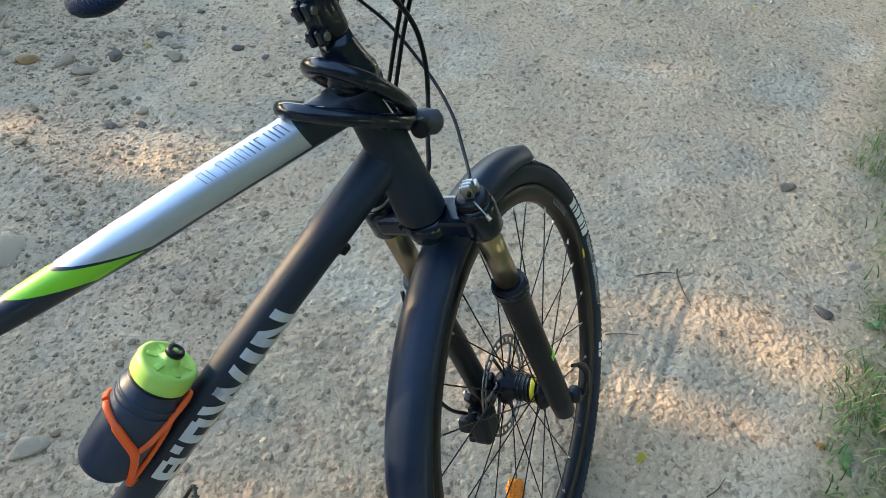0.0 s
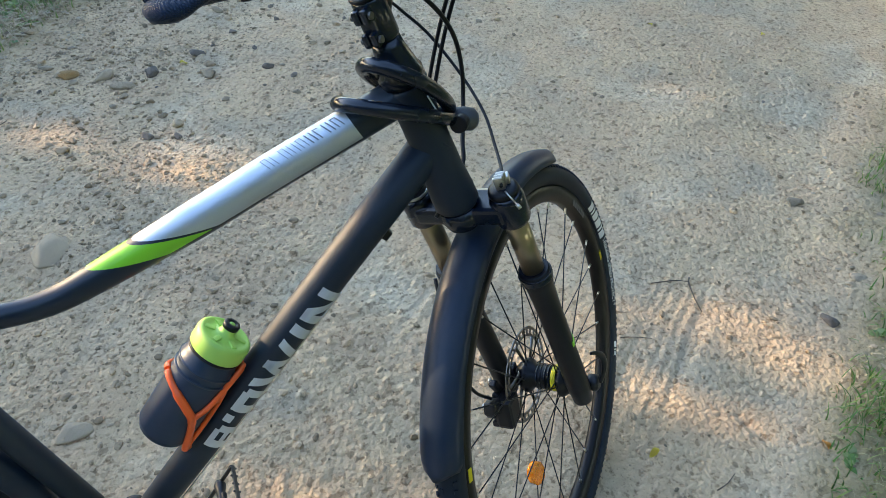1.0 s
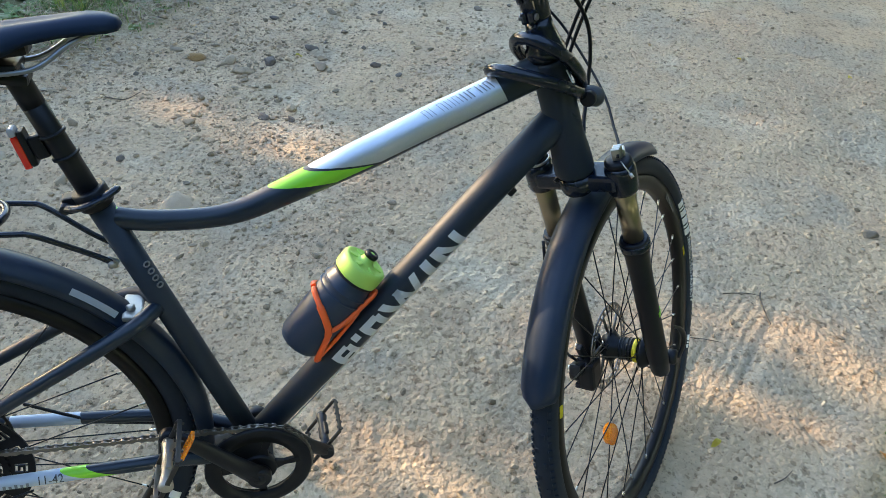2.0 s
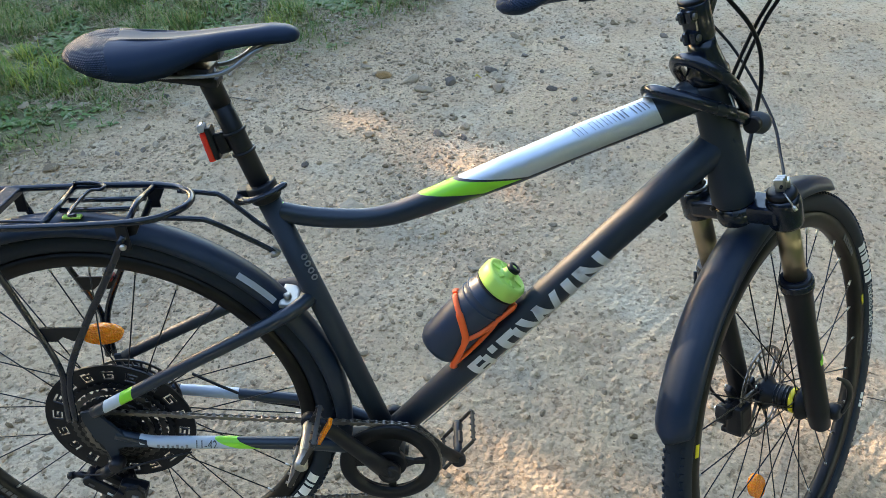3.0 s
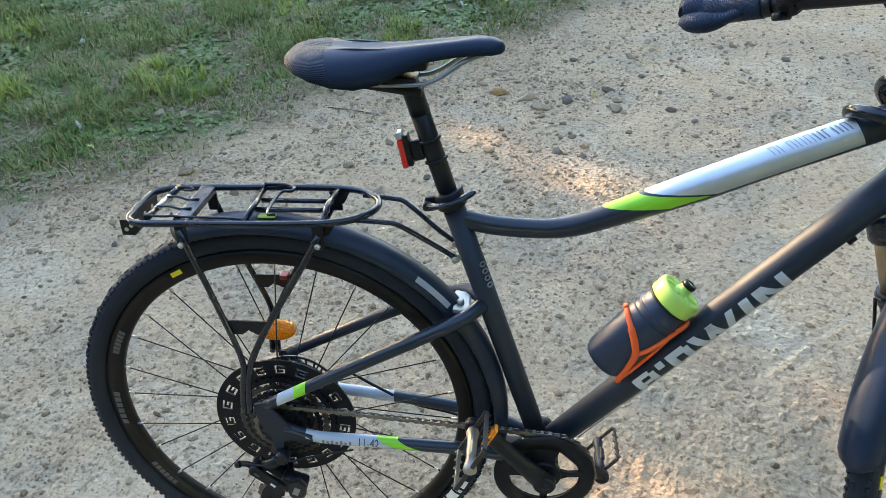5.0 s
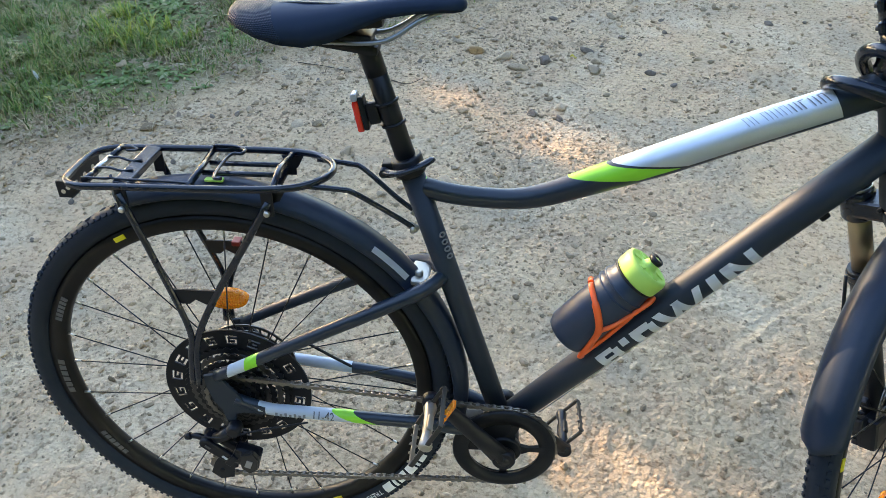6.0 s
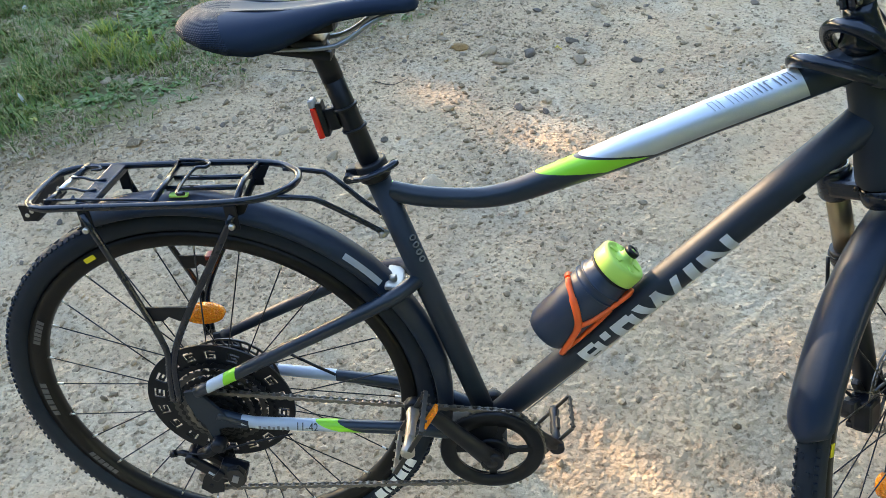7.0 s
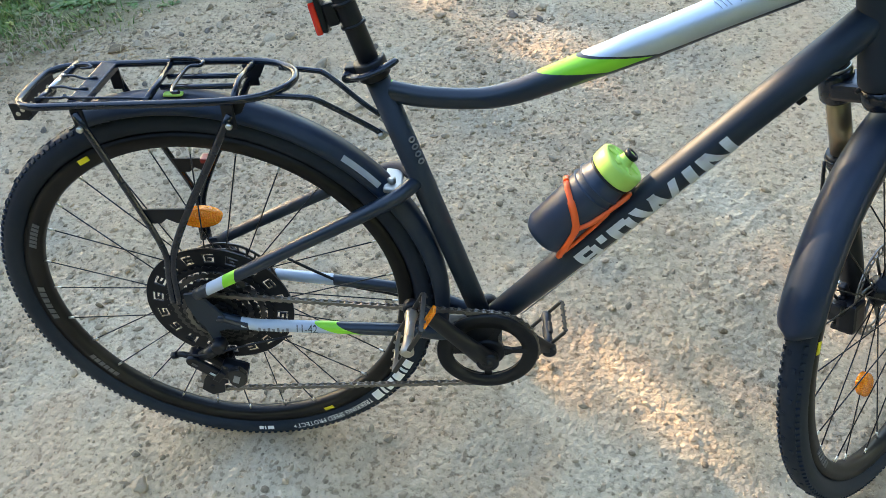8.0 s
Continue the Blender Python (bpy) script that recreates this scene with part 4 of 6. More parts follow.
for k in range(10):
    teeth = (42, 37, 32, 28, 24, 21, 18, 15, 13, 11)[k]
    r = teeth * 0.0127 / (2 * math.pi) + 0.002
    g = bmesh.new()
    y = -0.028 - 0.0038 * k
    gear(g, r, teeth, 0.0018, Matrix(), 0.0042, r - 0.0105 if k < 7 else 0.012)
    if k < 6:
        for j in range(6):
            a = 2 * math.pi * j / 6 + k * 0.35
            rod(g, (0.018 * math.cos(a), 0, 0.018 * math.sin(a)), ((r - 0.010) * math.cos(a + 0.5), 0, (r - 0.010) * math.sin(a + 0.5)), 0.0035, 6)
        for j in range(18 - k):
            a = 2 * math.pi * j / (18 - k)
            rod(g, ((r - 0.0105) * math.cos(a), 0, (r - 0.0105) * math.sin(a)), ((r - 0.019) * math.cos(a + 0.12), 0, (r - 0.019) * math.sin(a + 0.12)), 0.0018, 5)
    part("sprocket", g, m_sprocket_edge if k % 2 else m_sprocket, rear_rim, at=pose(0, y, 0))
part("cassette_body", lathe(bmesh.new(), [(0.019, -0.070), (0.0195, -0.028)], 24, AXLE_Y), m_sprocket, rear_rim)


def chain_run(bm, line):
    pts = [Vector(p) for p in line]
    dist, out, step = 0.0, [], 0.0127
    for a, b in zip(pts, pts[1:]):
        length = (b - a).length
        while dist < length:
            out.append((a + (b - a) * (dist / length), (b - a).normalized()))
            dist += step
        dist -= length
    for i, (p, d) in enumerate(out):
        up = Vector((0, 1, 0))
        w = d.cross(up).normalized()
        m = Matrix((d, up, w)).transposed().to_4x4()
        m.translation = p
        off = 0.0032 if i % 2 else 0.0022
        for s in (-1, 1):
            q = m @ pose(0.0063, s * off, 0)
            plate(bm, [(-0.0098, 0.0), (-0.008, 0.0036), (-0.0052, 0.0040), (0, 0.0024), (0.0052, 0.0040), (0.008, 0.0036), (0.0098, 0.0), (0.008, -0.0036), (0.0052, -0.0040), (0, -0.0024), (-0.0052, -0.0040), (-0.008, -0.0036)], 0.001, q)
        rod(bm, m @ Vector((0, -0.0035, 0)), m @ Vector((0, 0.0035, 0)), 0.0036, 6)
    return bm


ch = bmesh.new()
top = [(0.043 * math.sin(radians(a)), -0.046, RADIUS + 0.043 * math.cos(radians(a))) for a in range(-160, 10, 12)]
top += [(0.43 + 0.081 * math.sin(radians(a)), -0.041, 0.268 + 0.081 * math.cos(radians(a))) for a in range(6, 180, 10)]
top += [(-0.028, -0.050, 0.176)]
top += [(-0.040 + 0.018 * math.sin(radians(a)), -0.050, 0.194 + 0.018 * math.cos(radians(a))) for a in range(180, 330, 15)]
top += [(-0.012, -0.048, 0.262), (-0.020, -0.046, 0.285), (-0.020, -0.046, 0.309)]
chain_run(ch, top)
part("chain", ch, m_chain, bicycle, "dusty steel roller chain")
rd = bmesh.new()
lathe(rd, [(0.009, -0.004), (0.012, 0), (0.012, 0.016), (0.008, 0.020)], 18, pose(0.004, -0.070, 0.312, 90))
sweep(rd, [(0.004, -0.078, 0.312), (-0.014, -0.080, 0.298), (-0.030, -0.080, 0.290)], [0.011, 0.010, 0.009], seg=12)
box(rd, 0.058, 0.008, 0.020, pose(-0.026, -0.088, 0.270, 0, 42), 0.003)
box(rd, 0.058, 0.008, 0.016, pose(-0.022, -0.068, 0.272, 0, 42), 0.003)
lathe(rd, [(0.008, -0.002), (0.010, 0), (0.010, 0.026), (0.008, 0.028)], 14, pose(-0.044, -0.064, 0.286, 90))
box(rd, 0.044, 0.024, 0.034, pose(0.018, -0.082, 0.258, 0, 22), 0.007)
lathe(rd, [(0.011, -0.003), (0.0145, 0), (0.0145, 0.016), (0.011, 0.019)], 20, pose(0.024, -0.078, 0.250, 90))
sweep(rd, [(-0.040, -0.082, 0.288), (-0.060, -0.080, 0.293), (-0.076, -0.078, 0.290)], [0.006, 0.005, 0.004], seg=8)
rod(rd, (-0.078, -0.080, 0.290), (-0.070, -0.080, 0.292), 0.006, 10)
box(rd, 0.012, 0.006, 0.024, pose(-0.004, -0.094, 0.256, 0, 40), 0.002)
cover = plate(bmesh.new(), [(0.014, 0.276), (0.034, 0.282), (0.044, 0.268), (0.040, 0.246), (0.024, 0.234), (0.012, 0.246)], 0.010, Matrix.Translation((0, -0.0965, 0)))
bmesh.ops.bevel(cover, geom=list(cover.edges), offset=0.002, segments=2, affect="EDGES")
derailleur = part("rear_derailleur", rd, m_black, bicycle, "black rear derailleur with a long cage")
cgp = bmesh.new()
plate(cgp, [(-0.02, 0.255), (0.004, 0.262), (0.004, 0.235), (-0.018, 0.20), (-0.022, 0.178), (-0.045, 0.172), (-0.060, 0.186), (-0.050, 0.212)], 0.0025, Matrix.Translation((0, -0.060, 0)))
plate(cgp, [(-0.02, 0.255), (0.004, 0.262), (0.004, 0.235), (-0.018, 0.20), (-0.022, 0.178), (-0.045, 0.172), (-0.060, 0.186), (-0.050, 0.212)], 0.0025, Matrix.Translation((0, -0.040, 0)))
part("derailleur_cage", cgp, m_black, derailleur)
part("clutch_cover", cover, m_pedal, derailleur, "grey metal clutch cover")
for px, pz in ((-0.010, 0.246), (-0.040, 0.194)):
    pg = gear(bmesh.new(), 0.0185, 11, 0.006, Matrix.Translation((px, -0.050, pz)), 0.004, 0.008)
    rod(pg, (px, -0.064, pz), (px, -0.038, pz), 0.004, 8)
    part("jockey_wheel", pg, m_sprocket, derailleur)
for (x, z, w, h, tilt, mat) in ((-0.012, 0.256, 0.020, 0.004, 42, m_silver), (0.026, 0.258, 0.010, 0.016, 22, m_rail), (-0.040, 0.281, 0.010, 0.004, 42, m_grey)):
    d = bmesh.new()
    box(d, w, 0.001, h, pose(x, -0.1021 if x > 0 else -0.0925, z, 0, tilt))
    part("printed_mark", d, mat, derailleur)
part("shift_cable", tube(catmull([(-0.070, -0.078, 0.293), (-0.02, -0.088, 0.300), (0.06, -0.080, 0.318), (0.12, -0.066, 0.322)], 6), 0.0017, seg=7), m_black, bicycle)
part("shift_cable", tube(catmull([(0.10, 0.050, 0.385), (0.15, 0.050, 0.352), (0.20, 0.052, 0.322), (0.27, 0.050, 0.305), (0.36, 0.036, 0.286)], 6), 0.0026, seg=7), m_black, bicycle)

# rack
RZ = 0.732
rack_pts = [(-0.177, -0.026, RZ - 0.004), (-0.177, 0.026, RZ - 0.004), (-0.171, 0.047, RZ - 0.004), (-0.148, 0.059, RZ - 0.003), (-0.10, 0.060, RZ - 0.002), (0.06, 0.060, RZ), (0.135, 0.052, RZ + 0.001), (0.170, 0.028, RZ + 0.002), (0.180, 0.0, RZ + 0.002), (0.170, -0.028, RZ + 0.002), (0.135, -0.052, RZ + 0.001), (0.06, -0.060, RZ), (-0.10, -0.060, RZ - 0.002), (-0.148, -0.059, RZ - 0.003), (-0.171, -0.047, RZ - 0.004)]
loop = []
for i, p in enumerate(rack_pts):
    loop.append(p)
rack = part("luggage_rack", tube(catmull(loop, 5, closed=True), 0.0052, seg=10, closed=True, up=(0, 0, 1)), m_gloss, bicycle, "black tubular luggage rack over the rear wheel")
for pts, r, mat in (
    ([(0.112, -0.056, RZ), (0.106, 0.0, RZ + 0.002), (0.112, 0.056, RZ)], 0.0045, m_gloss),
    ([(0.000, -0.060, RZ), (-0.004, 0.060, RZ)], 0.0045, m_gloss),
    ([(0.108, -0.004, RZ - 0.006), (0.000, -0.004, RZ - 0.006)], 0.0038, m_gloss),
    ([(0.108, 0.026, RZ - 0.006), (0.000, 0.026, RZ - 0.006)], 0.0038, m_gloss),
    ([(-0.143, -0.052, RZ + 0.001), (-0.141, -0.022, RZ + 0.001)], 0.0042, m_gloss),
    ([(-0.141, -0.022, RZ + 0.001), (-0.139, 0.020, RZ + 0.001)], 0.0046, m_alu),
    ([(-0.139, 0.020, RZ + 0.001), (-0.137, 0.056, RZ + 0.001)], 0.0050, m_gloss),
):
    part("rack_bar", tube(pts, r, seg=8, up=(0, 0, 1)), mat, rack)
spring = [(-0.004, 0.058, RZ + 0.006), (0.030, 0.054, RZ + 0.007), (0.046, 0.044, RZ + 0.007), (0.044, 0.034, RZ + 0.006), (0.030, 0.030, RZ + 0.006), (0.026, -0.010, RZ + 0.005), (0.030, -0.040, RZ + 0.006), (0.042, -0.046, RZ + 0.008)]
part("spring_clip", tube(catmull(spring, 5), 0.0026, seg=7, up=(0, 0, 1)), m_gloss, rack)
for wire in (
    [(-0.140, 0.012, RZ + 0.004), (-0.122, 0.010, RZ + 0.006), (-0.104, 0.006, RZ + 0.003), (-0.088, 0.008, RZ + 0.004)],
    [(-0.142, -0.020, RZ + 0.004), (-0.122, -0.022, RZ + 0.006), (-0.104, -0.024, RZ + 0.003), (-0.088, -0.022, RZ + 0.004)],
    [(-0.138, 0.046, RZ + 0.004), (-0.118, 0.046, RZ + 0.005), (-0.110, 0.040, RZ + 0.003), (-0.124, 0.038, RZ + 0.003)],
    [(-0.146, -0.050, RZ + 0.005), (-0.110, -0.051, RZ + 0.005), (-0.106, -0.047, RZ + 0.008), (-0.100, -0.051, RZ + 0.005), (-0.03, -0.052, RZ + 0.004), (0.004, -0.053, RZ + 0.003)],
):
    part("spring_wire", tube(catmull(wire, 5), 0.0019, seg=7, up=(0, 0, 1)), m_gloss, rack)
br = bmesh.new()
box(br, 0.020, 0.112, 0.003, pose(-0.092, 0, RZ + 0.001, 0, 6), 0.001)
box(br, 0.003, 0.112, 0.008, pose(-0.083, 0, RZ - 0.004), 0.001)
part("cross_plate", br, m_gloss, rack)
for sy in (-1, 1):
    gs = plate(bmesh.new(), [(0.096, RZ - 0.002), (0.128, RZ - 0.002), (0.118, RZ - 0.020), (0.106, RZ - 0.024)], 0.003, Matrix.Translation((0, sy * 0.050, 0)))
    part("gusset", gs, m_black, rack)
ear = plate(bmesh.new(), [(-0.184, RZ - 0.002), (-0.156, RZ - 0.002), (-0.158, RZ - 0.018), (-0.168, RZ - 0.026), (-0.184, RZ - 0.026)], 0.003, Matrix.Translation((0, -0.050, 0)))
ear = part("side_bracket", ear, m_black, rack)
for ex, ez in ((-0.176, RZ - 0.017), (-0.168, RZ - 0.011)):
    part("plate_hole", lathe(bmesh.new(), [(0.0030, -0.0022), (0.0030, 0.0022)], 12, pose(ex, -0.050, ez, 90)), m_alu, ear)
tp = bmesh.new()
plate(tp, [(-0.050, -0.034), (0.050, -0.034), (0.058, -0.004), (0.05, 0.002), (-0.05, 0.002), (-0.058, -0.004)], 0.003, pose(-0.174, 0, RZ - 0.006, 0, 0, 90) @ Matrix.Diagonal((0.8, 1, 0.8, 1)))
part("reflector_plate", tp, m_black, rack)
for k in range(3):
    hole = bmesh.new()
    lathe(hole, [(0.0042, -0.0018), (0.0042, 0.0018)], 12, pose(-0.174, -0.024 + 0.024 * k, RZ - 0.018, 0, 90))
    part("plate_hole", hole, m_alu, rack)
tag_y = bmesh.new()
box(tag_y, 0.026, 0.010, 0.004, pose(0.018, -0.012, RZ - 0.012), 0.002)
part("yellow_tag", tag_y, m_lime, rack)
for side in (-1, 1):
    y = side * 0.066
    foot = Vector((-0.046, side * 0.078, 0.405))
    knee = Vector((-0.034, side * 0.074, 0.505))
    part("rack_leg", tube(catmull([foot, foot * 0.5 + knee * 0.5, knee, (-0.060, y, 0.60), (-0.094, y * 0.95, 0.722)], 5), 0.0052, seg=8, flat=0.7), m_gloss, rack)
    part("rack_leg", tube(catmull([foot + Vector((0.010, side * 0.002, 0)), knee + Vector((0.008, 0, -0.02)), (0.010, y, 0.560), (0.060, y * 0.97, 0.64), (0.106, y * 0.93, 0.716)], 5), 0.0052, seg=8, flat=0.7), m_gloss, rack)
    bk = bmesh.new()
    plate(bk, [(-0.050, 0.572), (-0.044, 0.548), (-0.028, 0.548), (-0.018, 0.556), (-0.004, 0.548), (0.010, 0.556), (0.016, 0.572)], 0.003, Matrix.Translation((0, y, 0)))
    part("leg_bracket", bk, m_black, rack)
    for bx, bz in ((0.104, 0.702), (-0.092, 0.700)):
        bt = bmesh.new()
        lathe(bt, [(0.0044, 0), (0.0044, 0.004), (0.002, 0.0055)], 10, pose(bx, y * 0.93 + side * 0.005, bz, 90 if side < 0 else -90))
        part("bolt", bt, m_alu, rack)
        tabm = bmesh.new()
        box(tabm, 0.016, 0.004, 0.036, pose(bx, y * 0.92, bz + 0.010), 0.0015)
        part("rack_tab", tabm, m_black, rack)
    st = catmull([(0.150, side * 0.040, RZ - 0.002), (0.195, side * 0.038, RZ - 0.006), (0.215, side * 0.036, RZ - 0.012), (0.262, side * 0.024, 0.683), (0.290, side * 0.021, 0.662)], 6)
    part("rack_strut", tube(st, 0.0038, seg=8), m_gloss, rack)
    bt = bmesh.new()
    box(bt, 0.016, 0.006, 0.010, pose(0.290, side * 0.019, 0.661, 0, 36), 0.002)
    lathe(bt, [(0.0045, 0), (0.0045, 0.004), (0.002, 0.005)], 10, pose(0.290, side * 0.025, 0.661, 90 if side < 0 else -90))
    part("strut_bolt", bt, m_cast, rack)
lamp = bmesh.new()
box(lamp, 0.013, 0.018, 0.008, pose(0.002, 0.066, 0.571), 0.002)
part("red_mark", lamp, m_dark_red, rack)

# reflectors on the spokes
for parent, x, y, z, turn in ((rear_rim, -0.006, 0.012, 0.152, -4), (front_rim, -0.1306, 0.0, -0.080, 75)):
    r = bmesh.new()
    lathe(r, [(0.0, -0.007), (0.9, -0.0065), (1.0, -0.0045), (1.0, 0.0045), (0.9, 0.0065), (0.0, 0.007)], 32, pose(x, y, z, 0, turn) @ Matrix.Diagonal((0.033 if turn < 0 else 0.027, 1, 0.018, 1)) @ AXLE_Y)
    part("wheel_reflector", r, m_amber, parent, "amber spoke reflector")
for parent, angles in ((rear_rim, (-27.3, 153.0)), (front_rim, (95.0, 300.0))):
    for a in angles:
        b = bmesh.new()
        box(b, 0.019, 0.0012, 0.0075, Matrix.Rotation(radians(a), 4, "Y") @ pose(0, -0.0132, 0.3035, -4))
        part("rim_label", b, m_yellow, parent, "small yellow label")
for parent, spots in ((rear_rim, ((262, 276), (292, 302), (232, 244))), (front_rim, ((60, 72), (250, 262)))):
    for a0, a1 in spots:
        b = bmesh.new()
        n = 6
        for i in range(n):
            q0, q1 = radians(a0 + (a1 - a0) * i / n), radians(a0 + (a1 - a0) * (i + 0.75) / n)
            plate(b, [(r * math.sin(a), r * math.cos(a)) for r, a in ((0.293, q0), (0.3035, q0), (0.3035, q1), (0.293, q1))], 0.0008, Matrix.Translation((0, -0.0129, 0)))
        tagged(part("rim_print", b, m_grey, parent), kind="stuff")


def on_tyre(a0, size=1.0):
    """Lays writing on the right-hand sidewall from angle a0 on (degrees clockwise from the top)."""
    def place(u, v):
        r = 0.3205 + v * size
        a = radians(a0) + u * size / 0.3205
        k = (r - 0.3295) / 0.0188
        y = -0.0188 * 1.02 * math.sqrt(max(0.05, 1 - k * k)) - 0.0007
        return Vector((r * math.sin(a), y, r * math.cos(a)))
    return place


def bars_on_tyre(parent, a0, spans, r0=0.3195, r1=0.3320, name="brand_mark"):
    b = bmesh.new()
    for s0, s1 in spans:
        f = on_tyre(a0)
        for i in range(4):
            u0, u1 = s0 + (s1 - s0) * i / 4, s0 + (s1 - s0) * (i + 1) / 4
            for j in range(6):
                ra, rb = r0 + (r1 - r0) * j / 6 - 0.3205, r0 + (r1 - r0) * (j + 1) / 6 - 0.3205
                b.faces.new([b.verts.new(f(u, r)) for u, r in ((u0, ra), (u1, ra), (u1, rb), (u0, rb))])
    return tagged(part(name, b, m_white, parent), kind="stuff")


for tyre, a in ((rear_tyre, 114.5), (front_tyre, 73.0)):
    k = 1.65 if tyre is rear_tyre else 1.3
    bars_on_tyre(tyre, a, [(u0 * k, u1 * k) for u0, u1 in ((0.0, 0.011), (0.014, 0.018), (0.021, 0.033), (0.036, 0.050), (0.053, 0.057), (0.060, 0.072))], 0.3170, 0.3335)
    words("TREKKING SPEED PROTECT+", 0.0088, m_white, tyre, "tyre_lettering", on_tyre(a + 0.0765 * k / 0.3205 * 57.3, 1.14 if tyre is rear_tyre else 1.0), "white lettering on the tyre wall")
    bars_on_tyre(tyre, a + (60.5 if tyre is rear_tyre else 58), [(0.002, 0.014), (0.017, 0.020), (0.022, 0.030)], 0.3205, 0.3275, "tyre_mark")

# writing and marks on the frame
DT0 = Vector((0.48, 0, 0.345))
DTD = Vector((1, 0, 1.106)).normalized()
DTN = Vector((-1.106, 0, 1)).normalized()


def on_down_tube(s, deg, lift=0.0007):
    a = radians(deg)
    return DT0 + DTD * s + (Vector((0, -1, 0)) * math.cos(a) + DTN * math.sin(a)) * (0.0234 + lift)


def dt_shape(corners, name="brand_mark", n=6):
    """A flat printed shape on the down tube; corners (along, degrees round)."""
    b = bmesh.new()
    (a0, a1, a2, a3) = corners
    grid = [[None] * (n + 1) for _ in range(n + 1)]
    for i in range(n + 1):
        for j in range(n + 1):
            f, g = i / n, j / n
            s = (a0[0] * (1 - f) + a1[0] * f) * (1 - g) + (a3[0] * (1 - f) + a2[0] * f) * g
            d = (a0[1] * (1 - f) + a1[1] * f) * (1 - g) + (a3[1] * (1 - f) + a2[1] * f) * g
            grid[i][j] = b.verts.new(on_down_tube(s, d))
    for i in range(n):
        for j in range(n):
            b.faces.new((grid[i][j], grid[i + 1][j], grid[i + 1][j + 1], grid[i][j + 1]))
    return part(name, b, m_silver, down_tube)


LO, HI = -56, 26


def stroke(s0, s1, lo=LO, hi=HI, lean=0.0):
    k = (hi - lo) / (HI - LO)
    dt_shape(((s0, lo), (s1, lo), (s1 + lean * k, hi), (s0 + lean * k, hi)))


BRAND = [(0.136, 0.146, LO, HI, 0), (0.146, 0.163, LO, LO + 18, 0), (0.146, 0.160, HI - 18, HI, 0), (0.146, 0.162, -26, -8, 0), (0.158, 0.167, LO + 14, HI - 12, 0),
         (0.172, 0.182, -2, HI, 0), (0.188, 0.199, LO, HI, 0), (0.199, 0.214, HI - 26, HI, 0), (0.210, 0.220, LO, HI - 10, 0),
         (0.234, 0.245, LO, HI, -0.012), (0.240, 0.249, LO, HI, 0.010), (0.258, 0.268, LO, HI, -0.010), (0.266, 0.276, LO, HI, 0.012),
         (0.293, 0.305, LO, HI, 0.004), (0.315, 0.3255, LO, HI, 0.0), (0.338, 0.349, LO, HI, -0.020), (0.3465, 0.357, LO, HI, 0.0)]
for s0, s1, lo, hi, lean in BRAND:
    stroke(0.128 + (s0 - 0.136) * 1.25, 0.128 + (s1 - 0.136) * 1.25, lo, hi, lean * 1.25)
part("down_tube_cable", tube([on_down_tube(s, -78, 0.0025) for s in (-0.02, 0.1, 0.25, 0.40)], 0.0011, seg=7), m_alu, bicycle)
boss = bmesh.new()
box(boss, 0.014, 0.012, 0.012, Matrix.Translation(on_down_tube(0.495, -90, 0.004)) @ Matrix.Rotation(radians(-48), 4, "Y"), 0.003)
part("cable_guide", boss, m_black, bicycle)


def on_top_tube(x, v):
    """A point on the upper right-hand wall of the silver tube: v metres round from its side towards its top."""
    d = Vector((1, 0, 0.417)).normalized()
    n = Vector((-d.z, 0, d.x))
    a = v / 0.0215
    return Vector((x, 0, 0.7215 + 0.417 * (x - 0.5))) + n * (math.sin(a) * 0.0227) + Vector((0, -1, 0)) * (math.cos(a) * 0.0217)


b = bmesh.new()
for k in range(9):
    t_ = 0.0008 if k < 5 else 0.0015
    for off, w, v0, v1 in ((0.0, t_, 0.0135, 0.0275),) + (((0.0054, t_, 0.0135, 0.0275),) if k not in (1, 6) else ()) + (((0.001, 0.005, 0.0275 - t_, 0.0275),) if k % 2 == 0 else ()):
        x0 = 0.7110 + 0.0101 * k + off
        for i in range(4):
            va, vb = v0 + (v1 - v0) * i / 4, v0 + (v1 - v0) * (i + 1) / 4
            la, lb = -0.43 * (va - 0.0135), -0.43 * (vb - 0.0135)
            b.faces.new([b.verts.new(on_top_tube(x, v)) for x, v in ((x0 + la, va), (x0 + w + la, va), (x0 + w + lb, vb), (x0 + lb, vb))])
tagged(part("model_mark", b, m_pale_ink, bicycle), kind="stuff")


def on_chain_stay(x0):
    def place(u, v):
        x = x0 + u
        z = 0.3325 - 0.085 * (x - 0.17) + v
        y = -0.0562 - 0.05 * (0.17 - x) - 0.0108 * math.sqrt(max(0.05, 1 - (v / 0.0115) ** 2)) - 0.0024
        return Vector((x, y, z))
    return place


words("11-42", 0.0115, m_ink, bicycle, "chain_stay_lettering", on_chain_stay(0.128), "dark numbers on the chain stay")
b = bmesh.new()
for k in range(7):
    f = on_chain_stay(0.072 + 0.0072 * k)
    b.faces.new([b.verts.new(f(u, v)) for u, v in ((0, 0.0), (0.0038, 0.0), (0.0038, 0.0045 if k % 2 else 0.006), (0, 0.0045 if k % 2 else 0.006))])
tagged(part("stay_mark", b, m_pale_ink, bicycle), kind="stuff")
for k in range(4):
    c = Vector((0.3290 + 0.0036 * k, -0.0142, 0.648 - 0.0115 * k))
    b = lathe(bmesh.new(), [(0.0028, -0.0004), (0.0050, -0.0004), (0.0050, 0.0004), (0.0028, 0.0004)], 16, Matrix.Translation(c) @ Matrix.Rotation(radians(33), 4, "Z") @ AXLE_Y, closed=True)
    part("seat_tube_mark", b, m_pale_ink, bicycle)
b = bmesh.new()
